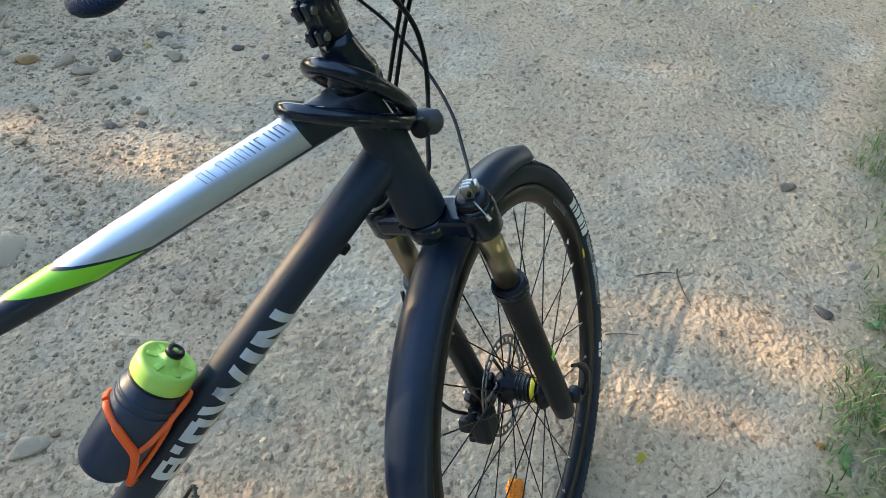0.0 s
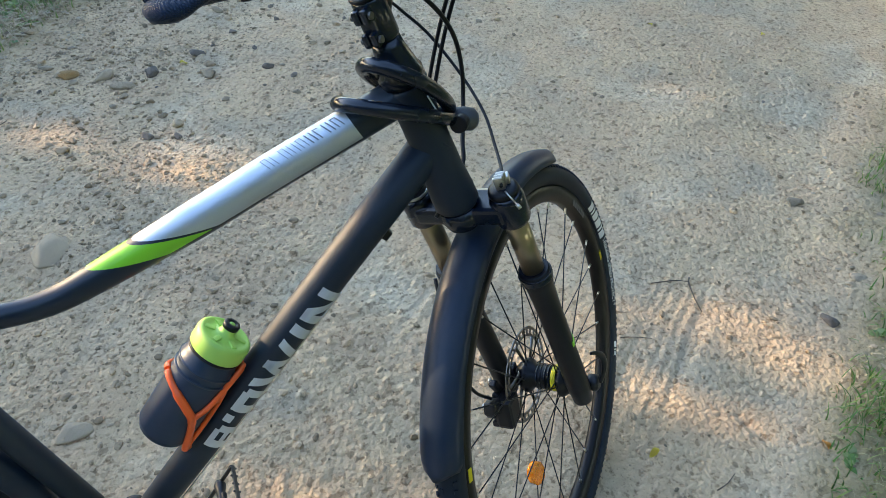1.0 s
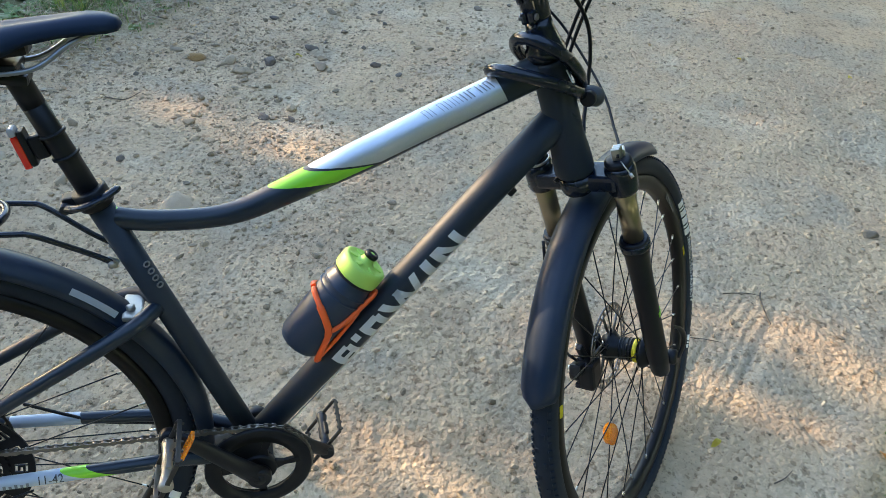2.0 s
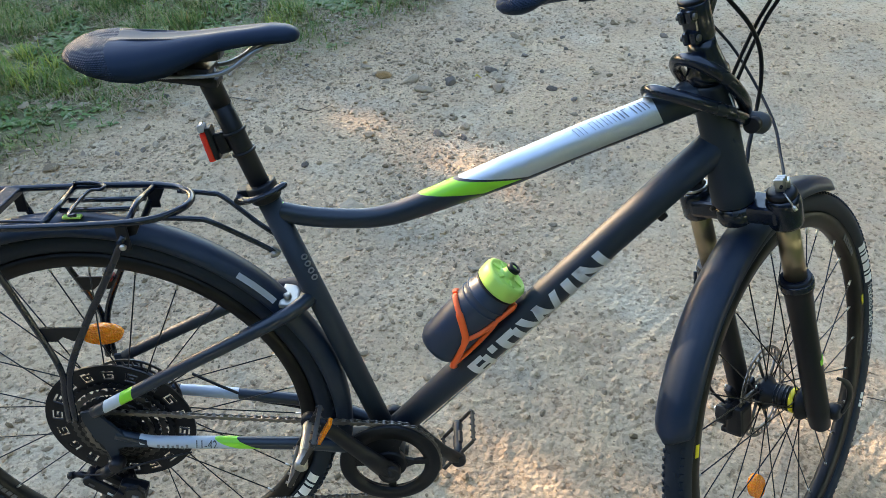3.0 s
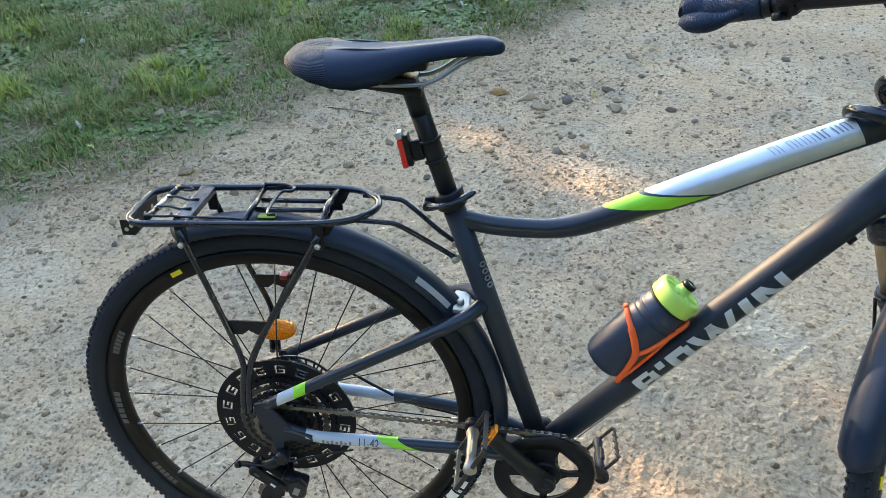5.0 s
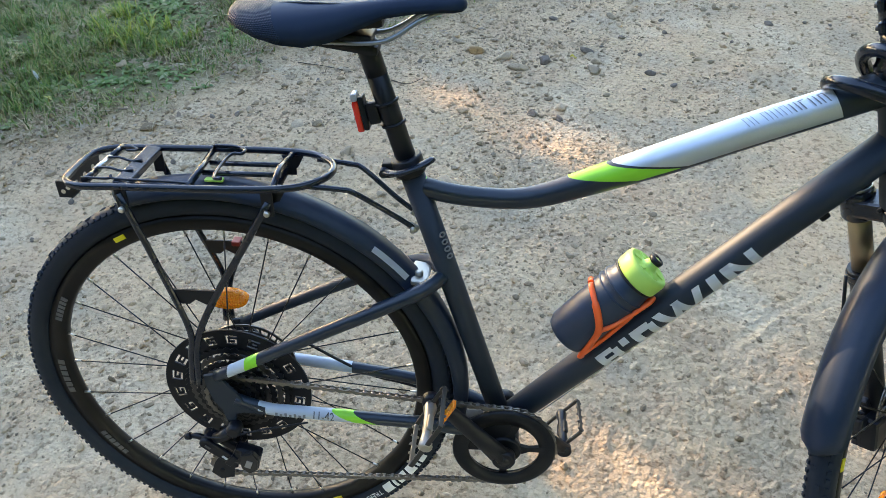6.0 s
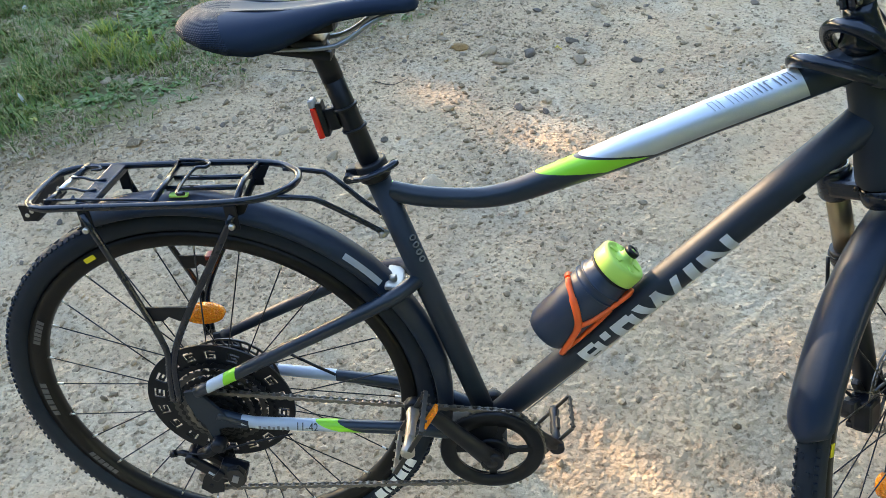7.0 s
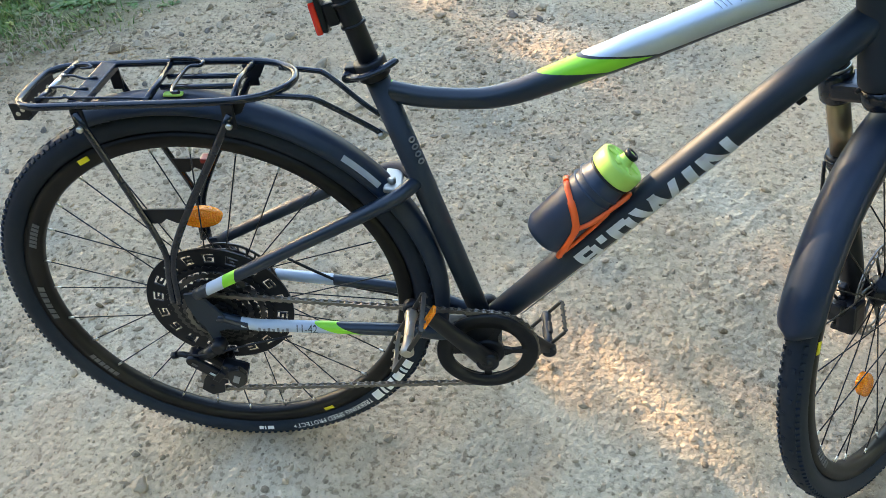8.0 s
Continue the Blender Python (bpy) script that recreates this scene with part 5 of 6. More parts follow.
pts = []
for i in range(7):
    a = radians(39.5 + 10.5 * i / 6)
    pts.append([b.verts.new((r * math.cos(a), -0.0215 if r > 0.362 else -0.0268, r * math.sin(a))) for r in (0.3658, 0.3585)])
for p, q in zip(pts, pts[1:]):
    b.faces.new((p[0], q[0], q[1], p[1]))
bmesh.ops.solidify(b, geom=list(b.faces), thickness=0.001)
part("reflective_strip", b, m_silver, rear_fender, "pale reflective strip")
bridge = bmesh.new()
box(bridge, 0.026, 0.056, 0.007, pose(0.297, 0, 0.571, 0, 10), 0.003)
lathe(bridge, [(0.006, 0), (0.006, 0.006), (0.003, 0.008)], 12, pose(0.295, -0.008, 0.574))
part("stay_bridge", bridge, m_cast, bicycle, "bare metal bridge between the seat stays")
stand = bmesh.new()
box(stand, 0.040, 0.050, 0.022, pose(0.375, 0.012, 0.262), 0.005)
foot = BIKE.inverted() @ Vector((0.425, 0.205, 0.010))
sweep(stand, [(0.375, 0.036, 0.258), tuple((Vector((0.375, 0.036, 0.258)) + foot) / 2), tuple(foot)], [0.0085, 0.008, 0.008], seg=12)
rod(stand, foot + Vector((-0.014, 0, 0)), foot + Vector((0.016, 0, -0.004)), 0.010, 12)
part("kickstand", stand, m_black, bicycle)

# bottle cage and bottle
BA, BB = Vector((0.512, 0, 0.469)), Vector((0.640, 0, 0.626))
BD = (BB - BA).normalized()
BN = Vector((-BD.z, 0, BD.x))


def round_bottle(s, deg, r):
    """s metres up the bottle, turned deg from its outer side towards the right."""
    a = radians(deg)
    return BA + BD * s + (BN * math.cos(a) + Vector((0, -1, 0)) * math.sin(a)) * r


for side in (1, -1):
    arm = [round_bottle(s, side * d, r) for s, d, r in ((0.096, 3, 0.0395), (0.094, 20, 0.0395), (0.087, 50, 0.0395), (0.075, 78, 0.0395), (0.060, 100, 0.0395), (0.034, 116, 0.0395), (0.006, 132, 0.0395), (-0.003, 158, 0.040))]
    cage = part("bottle_cage", tube(catmull(arm, 6), [0.0042] * 12 + [0.0056] * 14 + [0.0048] * 17, seg=10, flat=0.8), m_orange, bicycle, "orange plastic bottle cage")
    arm = [round_bottle(s, side * d, r) for s, d, r in ((0.060, 100, 0.0395), (0.082, 118, 0.0395), (0.112, 134, 0.039), (0.138, 149, 0.040), (0.140, 165, 0.040))]
    part("cage_arm", tube(catmull(arm, 6), 0.0040, seg=10, flat=0.8), m_orange, cage)
    arm = [round_bottle(s, side * d, r) for s, d, r in ((0.006, 134, 0.0395), (0.040, 146, 0.040), (0.075, 150, 0.040), (0.104, 138, 0.0395))]
    part("cage_arm", tube(catmull(arm, 6), 0.0034, seg=10, flat=0.8), m_orange, cage)
back = bmesh.new()
sweep(back, [round_bottle(s, 180, 0.0388) for s in (-0.006, 0.05, 0.10, 0.140)], [0.0016, 0.0018, 0.0018, 0.0016], seg=12, flat=6.0)
part("cage_back", back, m_orange, bicycle)
bottle = thing("water_bottle", "navy squeeze bottle with a lime cap held in an orange cage", "bottle", BIKE @ between(BA, BB))
prof = [(0.0, 0.002), (0.024, 0.0), (0.032, 0.004), (0.0365, 0.014), (0.0368, 0.06), (0.0368, 0.108), (0.0355, 0.114), (0.0352, 0.118), (0.0365, 0.1215), (0.0365, 0.1245), (0.0348, 0.128), (0.0338, 0.134), (0.0325, 0.141), (0.0305, 0.146), (0.028, 0.148)]
part("bottle_body", lathe(bmesh.new(), prof, 48), m_navy, bottle)
for z0 in (0.1100, 0.1225):
    part("bottle_ring", lathe(bmesh.new(), [(0.0362, z0 - 0.0018), (0.0379, z0 - 0.0010), (0.0379, z0 + 0.0010), (0.0362, z0 + 0.0018)], 48), m_navy, bottle)
# black ring drawn for the dark gap below the cap
part("cap_seam", lathe(bmesh.new(), [(0.0320, 0.1400), (0.0346, 0.1408), (0.0346, 0.1436), (0.0320, 0.1440)], 48), m_black, bottle, "black ring in the seam under the cap")
cap = lathe(bmesh.new(), [(0.0325, 0.1440), (0.0350, 0.1455), (0.0356, 0.1480), (0.0356, 0.1640), (0.0346, 0.1675), (0.0322, 0.1695), (0.0290, 0.1700), (0.0270, 0.1685), (0.0180, 0.1690), (0.0125, 0.1705), (0.0098, 0.1745), (0.0094, 0.1820), (0.0, 0.1820)], 56)
cap = part("bottle_cap", cap, m_lime, bottle, "lime green screw cap")
for k in range(6):
    a = 2 * math.pi * k / 6 + 0.3
    rib = box(bmesh.new(), 0.013, 0.007, 0.0035, pose(0.0205 * math.cos(a), 0.0205 * math.sin(a), 0.1692, 0, 4, math.degrees(a)), 0.0012)
    part("cap_rib", rib, m_lime, cap)
nozzle = part("nozzle", lathe(bmesh.new(), [(0.0080, 0.1790), (0.0104, 0.1800), (0.0108, 0.1850), (0.0096, 0.1872), (0.0050, 0.1872), (0.0045, 0.1850), (0.0, 0.1850)], 24), m_black, bottle, "dark drinking nozzle")
part("valve", lathe(bmesh.new(), [(0.0040, 0.1852), (0.0038, 0.1862), (0.0, 0.1866)], 16), m_lime, nozzle, "lime green valve")

# cable lock round the head tube
cable_lock = thing("cable_lock", "thick black coiled cable lock hanging round the head tube", "bicycle lock", BIKE)
coil = []
for i in range(73):
    f = i / 72
    a = 2 * math.pi * 2.0 * f - 0.35
    g = max(0.0, min(1.0, (f - 0.36) / 0.28))
    g = g * g * (3 - 2 * g)
    c = Vector((0.8585 + 0.014 * g, 0.004, 0.8515 + 0.029 * g - 0.02 * max(0.0, f - 0.92) / 0.08))
    ex = Vector((0.0665 - 0.018 * g, 0, -0.0220 - 0.007 * g))
    coil.append(c + ex * math.cos(a) + Vector((-0.012, -0.046, 0.0215 + 0.009 * g)) * math.sin(a))
part("lock_cable", tube(coil, 0.0085, seg=14), m_gloss, cable_lock)
kb = lathe(bmesh.new(), [(0.0, -0.02), (0.008, -0.018), (0.0125, -0.012), (0.0145, 0.0), (0.0135, 0.011), (0.009, 0.016), (0.0, 0.017)], 24, between((0.940, 0.002, 0.828), (0.98, 0.0, 0.818)))
part("lock_head", kb, m_ink, cable_lock, "rounded grey-black lock head")
part("zip_tie", tube(catmull([(0.886, -0.026, 0.878), (0.890, -0.029, 0.870), (0.895, -0.029, 0.860), (0.899, -0.027, 0.850)], 4), 0.0010, seg=6, flat=0.6), m_white, cable_lock, "thin white plastic tie")
part("lock_collar", lathe(bmesh.new(), [(0.0098, 0), (0.0106, 0.002), (0.0106, 0.014), (0.0098, 0.016)], 20, between((0.934, -0.006, 0.829), (0.916, -0.030, 0.834))), m_black, cable_lock)

# ---- stones, gravel, grass ----
def stone_material(name, a, b):
    m = Mat(name, a, 0.85, 0, 0, 0.3)
    info = m.t.nodes.new("ShaderNodeObjectInfo")
    geo = m.t.nodes.new("ShaderNodeNewGeometry")
    rnd = m.math("FRACT", m.math("ADD", info.outputs["Random"], geo.outputs["Random Per Island"]))
    c = m.mix(rnd, a, b)
    n = m.noise(60.0, 5.0, 0.7)
    c = m.mix(0.7, c, m.ramp(n, [(0.3, (0.6, 0.6, 0.6)), (0.7, (1.25, 1.25, 1.25))]), "MULTIPLY")
    m.color(c)
    m.bump(n, 0.5, 0.004)
    return m.m


m_stone_grey = stone_material("grey_stone", (0.297, 0.235, 0.163), (0.484, 0.370, 0.246))
m_stone_brown = stone_material("ochre_stone", (0.330, 0.200, 0.088), (0.396, 0.250, 0.114))
m_stone_pale = stone_material("pale_stone", (0.440, 0.340, 0.233), (0.539, 0.420, 0.282))
m_stone_dark = stone_material("dark_stone", (0.143, 0.120, 0.101), (0.231, 0.190, 0.154))
m_gravel = stone_material("gravel", (0.22, 0.165, 0.105), (0.62, 0.46, 0.30))


def stone_mesh(seed, flat):
    bm = bmesh.new()
    bmesh.ops.create_icosphere(bm, subdivisions=3 if seed < 30 else 2, radius=1.0)
    for v in bm.verts:
        p = v.co.copy()
        r = 1 + 0.42 * noise.noise(p * 1.1 + Vector((seed, 0, 0))) + 0.13 * noise.noise(p * 3.2 + Vector((0, seed, 0)))
        for k in range(7):
            d = Vector((math.sin(seed * 3 + k * 2.1), math.cos(seed * 5 + k * 1.7), math.sin(k * 2.5 + seed))).normalized()
            over = p.dot(d) * r - 0.54
            if over > 0:
                r -= over * 0.9
        v.co = p * r
        v.co.z *= flat
    for f in bm.faces:
        f.smooth = seed < 30
    return bm


KINDS = ((m_stone_grey, "grey rounded stone lying on the gravel track", 0.62), (m_stone_brown, "ochre brown stone lying on the gravel", 0.55), (m_stone_pale, "pale whitish stone half sunk in the track", 0.30), (m_stone_dark, "dark grey pebble lying on the gravel", 0.66), (m_gravel, "small rough tan stone lying on the track", 0.6))
STONES = [(0.31, 1.86, 0.035, 1), (0.73, 1.74, 0.029, 0), (0.71, 1.88, 0.024, 3), (-0.72, 1.27, 0.027, 4), (-0.66, 1.30, 0.021, 2), (-0.80, 1.25, 0.018, 2), (-0.86, 1.62, 0.034, 2), (-0.52, 1.66, 0.024, 0), (-0.18, 1.32, 0.022, 0), (-0.24, 1.32, 0.028, 2), (-0.94, 1.63, 0.030, 2),
          (2.14, 0.57, 0.025, 0), (1.93, 0.19, 0.021, 3), (2.09, 0.28, 0.021, 2), (0.28, 0.47, 0.036, 2), (0.24, 1.01, 0.058, 2), (0.46, 1.74, 0.034, 0), (0.41, 1.82, 0.033, 0), (0.56, 1.80, 0.029, 3),
          (0.28, 1.43, 0.022, 0), (-0.06, 1.18, 0.022, 0), (-0.21, -0.12, 0.019, 0), (0.51, 1.44, 0.020, 3), (0.60, 1.48, 0.025, 0), (0.92, 1.71, 0.020, 3)]


def put_stone(x, y, r, kind, seed):
    mat, label, flat = KINDS[kind]
    ob = part("stone", stone_mesh(seed, flat), mat)
    ob.matrix_world = pose(x, y, float(ground_z(x, y)) + r * flat * (0.22 if kind != 2 else 0.1), 0, 0, seed * 77) @ Matrix.Diagonal((r * 1.15, r * 0.9, r, 1))
    return tagged(ob, label, "stone", "stones on the track")


for i, (x, y, r, k) in enumerate(STONES):
    put_stone(x, y, r, k, i * 0.83 + 0.4)
rng = random.Random(11)
count = 0
while count < 270:
    x, y = rng.uniform(-1.2, 2.4), rng.uniform(-0.2, 2.3)
    far = max(0.0, min(1.0, (y + 0.55 * (0.6 - x) - 0.7) / 1.0))
    if verge(x, y) > 0.05 or rng.random() > 0.06 + 0.94 * far ** 1.6 or abs(y) < 0.08:
        continue
    put_stone(x, y, rng.uniform(0.006, 0.0145) * (1 + 0.5 * far * rng.random()), rng.choice((0, 0, 4, 4, 4, 3)), 30 + count * 0.61)
    count += 1


def sow(n, box_xy, weight, rg):
    """n places in a box, as thick as weight(x, y) says."""
    xs, ys = np.zeros(0), np.zeros(0)
    while len(xs) < n:
        x, y = rg.uniform(box_xy[0], box_xy[1], 60000), rg.uniform(box_xy[2], box_xy[3], 60000)
        keep = rg.rand(60000) < weight(x, y)
        xs, ys = np.concatenate([xs, x[keep]]), np.concatenate([ys, y[keep]])
    return xs[:n], ys[:n]


def scatter(name, label, n, lo, hi, box_xy, weight, faces, material, seed):
    """Many small stones in one mesh."""
    rg = np.random.RandomState(seed)
    base = bmesh.new()
    if faces == 20:
        bmesh.ops.create_icosphere(base, subdivisions=1, radius=1.0)
    else:
        bmesh.ops.create_icosphere(base, subdivisions=1, radius=1.0)
        bmesh.ops.delete(base, geom=[v for v in base.verts if v.co.z < -0.6], context="VERTS")
    bv = np.array([v.co[:] for v in base.verts])
    base.verts.index_update()
    bf = np.array([[v.index for v in f.verts] for f in base.faces])
    base.free()
    x, y = sow(n, box_xy, weight, rg)
    r = lo * (hi / lo) ** (rg.rand(n) ** 2.2)
    a = rg.rand(n) * 6.28
    c, s = np.cos(a)[:, None], np.sin(a)[:, None]
    sz = r * rg.uniform(0.45, 0.8, n)
    jit = rg.uniform(0.72, 1.22, (n, len(bv)))
    px, py = bv[:, 0] * jit * (r * rg.uniform(0.8, 1.4, n))[:, None], bv[:, 1] * jit * (r * rg.uniform(0.6, 1.0, n))[:, None]
    pz = bv[:, 2] * jit * sz[:, None] + (ground_z(x, y) + sz * rg.uniform(-0.1, 0.4, n))[:, None]
    verts = np.stack([x[:, None] + px * c - py * s, y[:, None] + px * s + py * c, pz], 2).reshape(-1, 3)
    me = raw_mesh(name, verts, [(bf[None] + (np.arange(n) * len(bv))[:, None, None]).reshape(-1, 3)])
    me.materials.append(material)
    return tagged(new(name, me), label, "gravel", kind="stuff")


def w_track(x, y):
    g = verge(x, y)
    patch = 0.3 + 0.7 * np.clip(0.5 + 1.6 * field(x, y, 2.3, 9), 0, 1)
    far = np.clip(0.40 + 0.5 * (y + 0.5 * (0.6 - x)) / 1.6, 0.25, 1)
    return np.clip(1 - g * 4, 0, 1) * patch * far * np.clip(1.25 - 0.65 * x, 0.30, 1)


scatter("gravel", "loose grey and tan pebbles on the track", 13000, 0.0030, 0.0105, (-1.6, 2.8, -0.6, 2.8), w_track, 20, m_gravel, 5)
scatter("coarse_sand", "coarse sandy grit on the track", 14000, 0.0018, 0.0045, (-1.3, 2.6, -0.5, 2.4), w_track, 15, m_gravel, 6)


def leaf_material(name, cols, rough=0.55):
    m = Mat(name, cols[0], rough, 0, 0, 0.3)
    geo = m.t.nodes.new("ShaderNodeNewGeometry")
    k = len(cols)
    c = m.ramp(geo.outputs["Random Per Island"], [(i / (k - 1), col) for i, col in enumerate(cols)])
    m.color(c)
    m.set("Subsurface Weight", 0.0)
    return m.m


m_grass = leaf_material("grass_blades", [(0.061, 0.128, 0.023), (0.101, 0.195, 0.038), (0.161, 0.256, 0.054), (0.255, 0.293, 0.076), (0.403, 0.329, 0.161), (0.107, 0.201, 0.059)])
m_lush = leaf_material("fresh_grass_blades", [(0.148, 0.268, 0.049), (0.228, 0.342, 0.065), (0.336, 0.390, 0.076), (0.443, 0.415, 0.085)])
m_straw = leaf_material("dry_straw", [(0.374, 0.290, 0.167), (0.528, 0.430, 0.273), (0.286, 0.210, 0.123)], 0.7)
m_weed = leaf_material("weed_leaves", [(0.094, 0.171, 0.043), (0.148, 0.244, 0.065), (0.242, 0.281, 0.107), (0.121, 0.207, 0.076), (0.322, 0.329, 0.172), (0.188, 0.268, 0.065)])
m_litter = leaf_material("dead_leaves", [(0.242, 0.160, 0.088), (0.374, 0.270, 0.167), (0.462, 0.380, 0.273), (0.165, 0.110, 0.070)], 0.7)
m_petal = leaf_material("pale_petals", [(0.55, 0.57, 0.55), (0.62, 0.58, 0.12), (0.60, 0.61, 0.61)])


def blades(name, label, n, box_xy, weight, length, width, material, seed, lie=0.35, segs=3, tuft=1, category="grass", belly=0.0):
    """Blades or leaves, each bent over to one side; tuft: how many spring from one place; belly: breadth in the middle against the foot."""
    rg = np.random.RandomState(seed)
    x, y = sow(n // tuft, box_xy, weight, rg)
    w = weight(x, y)
    x, y, w = np.repeat(x, tuft), np.repeat(y, tuft), np.repeat(w, tuft)
    n = len(x)
    if tuft > 1:
        x, y = x + rg.normal(0, 0.004, n), y + rg.normal(0, 0.004, n)
    a = rg.rand(n) * 6.28
    L = length * rg.uniform(0.45, 1.25, n) * (0.4 + 0.6 * np.clip(w, 0, 1))
    W = width * rg.uniform(0.6, 1.3, n)
    bend = rg.uniform(lie * 0.4, lie * 2.2, n)
    z0 = ground_z(x, y) - 0.003 + rg.uniform(0, 0.006, n)
    dx, dy = np.cos(a), np.sin(a)
    cols = []
    for i in range(segs):
        f = i / segs
        out = L * bend * f * f + L * 0.12 * f
        up = L * f * np.maximum(0.15, 1 - 0.5 * bend * f)
        ww = W * (1 - 0.6 * f) if not belly else W * (1 + belly * math.sin(math.pi * f))
        for s in (-1, 1):
            cols.append(np.stack([x + dx * out - dy * ww * s, y + dy * out + dx * ww * s, z0 + up], 1))
    out, up = L * bend + L * 0.12, L * np.maximum(0.12, 1 - 0.55 * bend)
    cols.append(np.stack([x + dx * out, y + dy * out, z0 + up], 1))
    k = len(cols)
    verts = np.stack(cols, 1).reshape(-1, 3)
    quad = np.array([[2 * i, 2 * i + 1, 2 * i + 3, 2 * i + 2] for i in range(segs - 1)])
    q = 2 * (segs - 1)
    base = (np.arange(n) * k)[:, None, None]
    me = raw_mesh(name, verts, [(quad[None] + base).reshape(-1, 4), (np.array([[q, q + 1, q + 2]])[None] + base).reshape(-1, 3)])
    me.materials.append(material)
    return tagged(new(name, me), label, category, kind="stuff")


def w_grass(x, y):
    g = verge(x, y)
    clump = np.clip(0.42 + 1.1 * field(x, y, 3.2, 2) + 0.6 * field(x, y, 11.0, 3), 0, 1)
    return np.where(g < -0.06, 0, clump * np.clip((g + 0.06) / 0.35, 0, 1))


def w_near(x, y):
    g = verge(x, y)
    clump = np.clip(0.62 + 1.0 * field(x, y, 3.2, 2) + 0.6 * field(x, y, 11.0, 3), 0, 1)
    return np.where(g < -0.08, 0, clump * np.clip((g + 0.08) / 0.14, 0, 1))


def w_lush(x, y):
    return np.where(verge(x, y) < 0.05, 0, np.clip(2.6 * field(x, y, 2.3, 33) - 0.55, 0, 1))


def w_weed(x, y):
    g = verge(x, y)
    clump = np.clip(0.55 - 0.7 * field(x, y, 3.2, 2) + 0.9 * field(x, y, 7.0, 5), 0, 1)
    return np.where(g < -0.05, 0, clump * np.clip((g + 0.05) / 0.30, 0, 1))


def w_edge(x, y):
    g = verge(x, y)
    return np.where((g < -0.22) | (g > 1.3), 0, np.where(g < 0, 0.25, 0.9) * np.clip(0.5 + 1.4 * field(x, y, 4.0, 6), 0, 1))


def w_outer(x, y):
    g = verge(x, y)
    seen = ((x > -2.3) & (x < 1.6) & (y > 0.8) & (y < 3.0)) | ((x > 1.7) & (x < 3.5) & (y > -0.6) & (y < 1.5))
    return np.where((g < 0.05) | seen, 0, np.clip(0.55 + 0.9 * field(x, y, 1.1, 44), 0.1, 1))


FAR_BOX, NEAR_BOX = (-2.4, 1.7, 0.8, 3.1), (1.6, 3.6, -1.2, 1.6)
blades("grass", "green and yellowing verge grass", 38000, FAR_BOX, w_grass, 0.075, 0.0022, m_grass, 21, lie=0.5)
blades("grass", "green verge grass beside the track", 22000, NEAR_BOX, w_near, 0.075, 0.0019, m_grass, 22, lie=0.5)
blades("grass", "tufts of fresh yellow-green grass in the verge", 5000, FAR_BOX, w_lush, 0.095, 0.0024, m_lush, 28, tuft=10)
blades("grass", "rough meadow grass beyond the verges", 60000, (-9, 9, -9, 9), w_outer, 0.17, 0.006, m_grass, 31, lie=0.5)
blades("dry_grass", "dry flattened straw at the edge of the verge", 11000, FAR_BOX, w_edge, 0.075, 0.0012, m_straw, 23, lie=1.1)
blades("dry_grass", "dry flattened straw beside the track", 1600, NEAR_BOX, w_edge, 0.07, 0.0010, m_straw, 24, lie=1.1)
blades("weed", "low broad-leaved weeds in the verge", 27000, FAR_BOX, w_weed, 0.026, 0.0040, m_weed, 25, lie=0.9, segs=4, tuft=6, category="weed", belly=0.9)
blades("weed", "low broad-leaved weeds beside the track", 4200, NEAR_BOX, w_weed, 0.026, 0.004, m_weed, 26, lie=0.9, segs=4, tuft=7, category="weed", belly=0.9)
blades("leaf_litter", "brown dead leaves and bits among the weeds", 8000, FAR_BOX, w_edge, 0.020, 0.0035, m_litter, 29, lie=1.6, segs=4, category="dead leaves", belly=0.8)
blades("leaf_litter", "brown dead leaves and bits beside the track", 900, NEAR_BOX, w_edge, 0.020, 0.0035, m_litter, 30, lie=1.6, segs=4, category="dead leaves", belly=0.8)
blades("wildflower", "few pale flower heads in the verge", 70, FAR_BOX, w_weed, 0.05, 0.006, m_petal, 27, lie=0.5, category="flower", belly=0.5)


def fallen_leaf(x, y, col, turn):
    bm = bmesh.new()
    n = 9
    up, lo = [], []
    for i in range(n):
        f = i / (n - 1)
        w = 0.0065 * math.sin(math.pi * f) ** 0.8 + 0.0004
        zz = 0.006 * math.sin(f * 5)
        up.append(bm.verts.new((0.026 * (f - 0.5), w, zz + 0.003)))
        lo.append(bm.verts.new((0.026 * (f - 0.5), -w, zz + 0.001)))
    for i in range(n - 1):
        bm.faces.new((up[i], up[i + 1], lo[i + 1], lo[i]))
    bmesh.ops.solidify(bm, geom=list(bm.faces), thickness=0.0006)
    ob = part("fallen_leaf", bm, col)
    ob.matrix_world = pose(x, y, float(ground_z(x, y)) + 0.006, 0, 0, turn)
    return tagged(ob, "small yellow fallen leaf lying on the ground", "leaf", "fallen leaves")


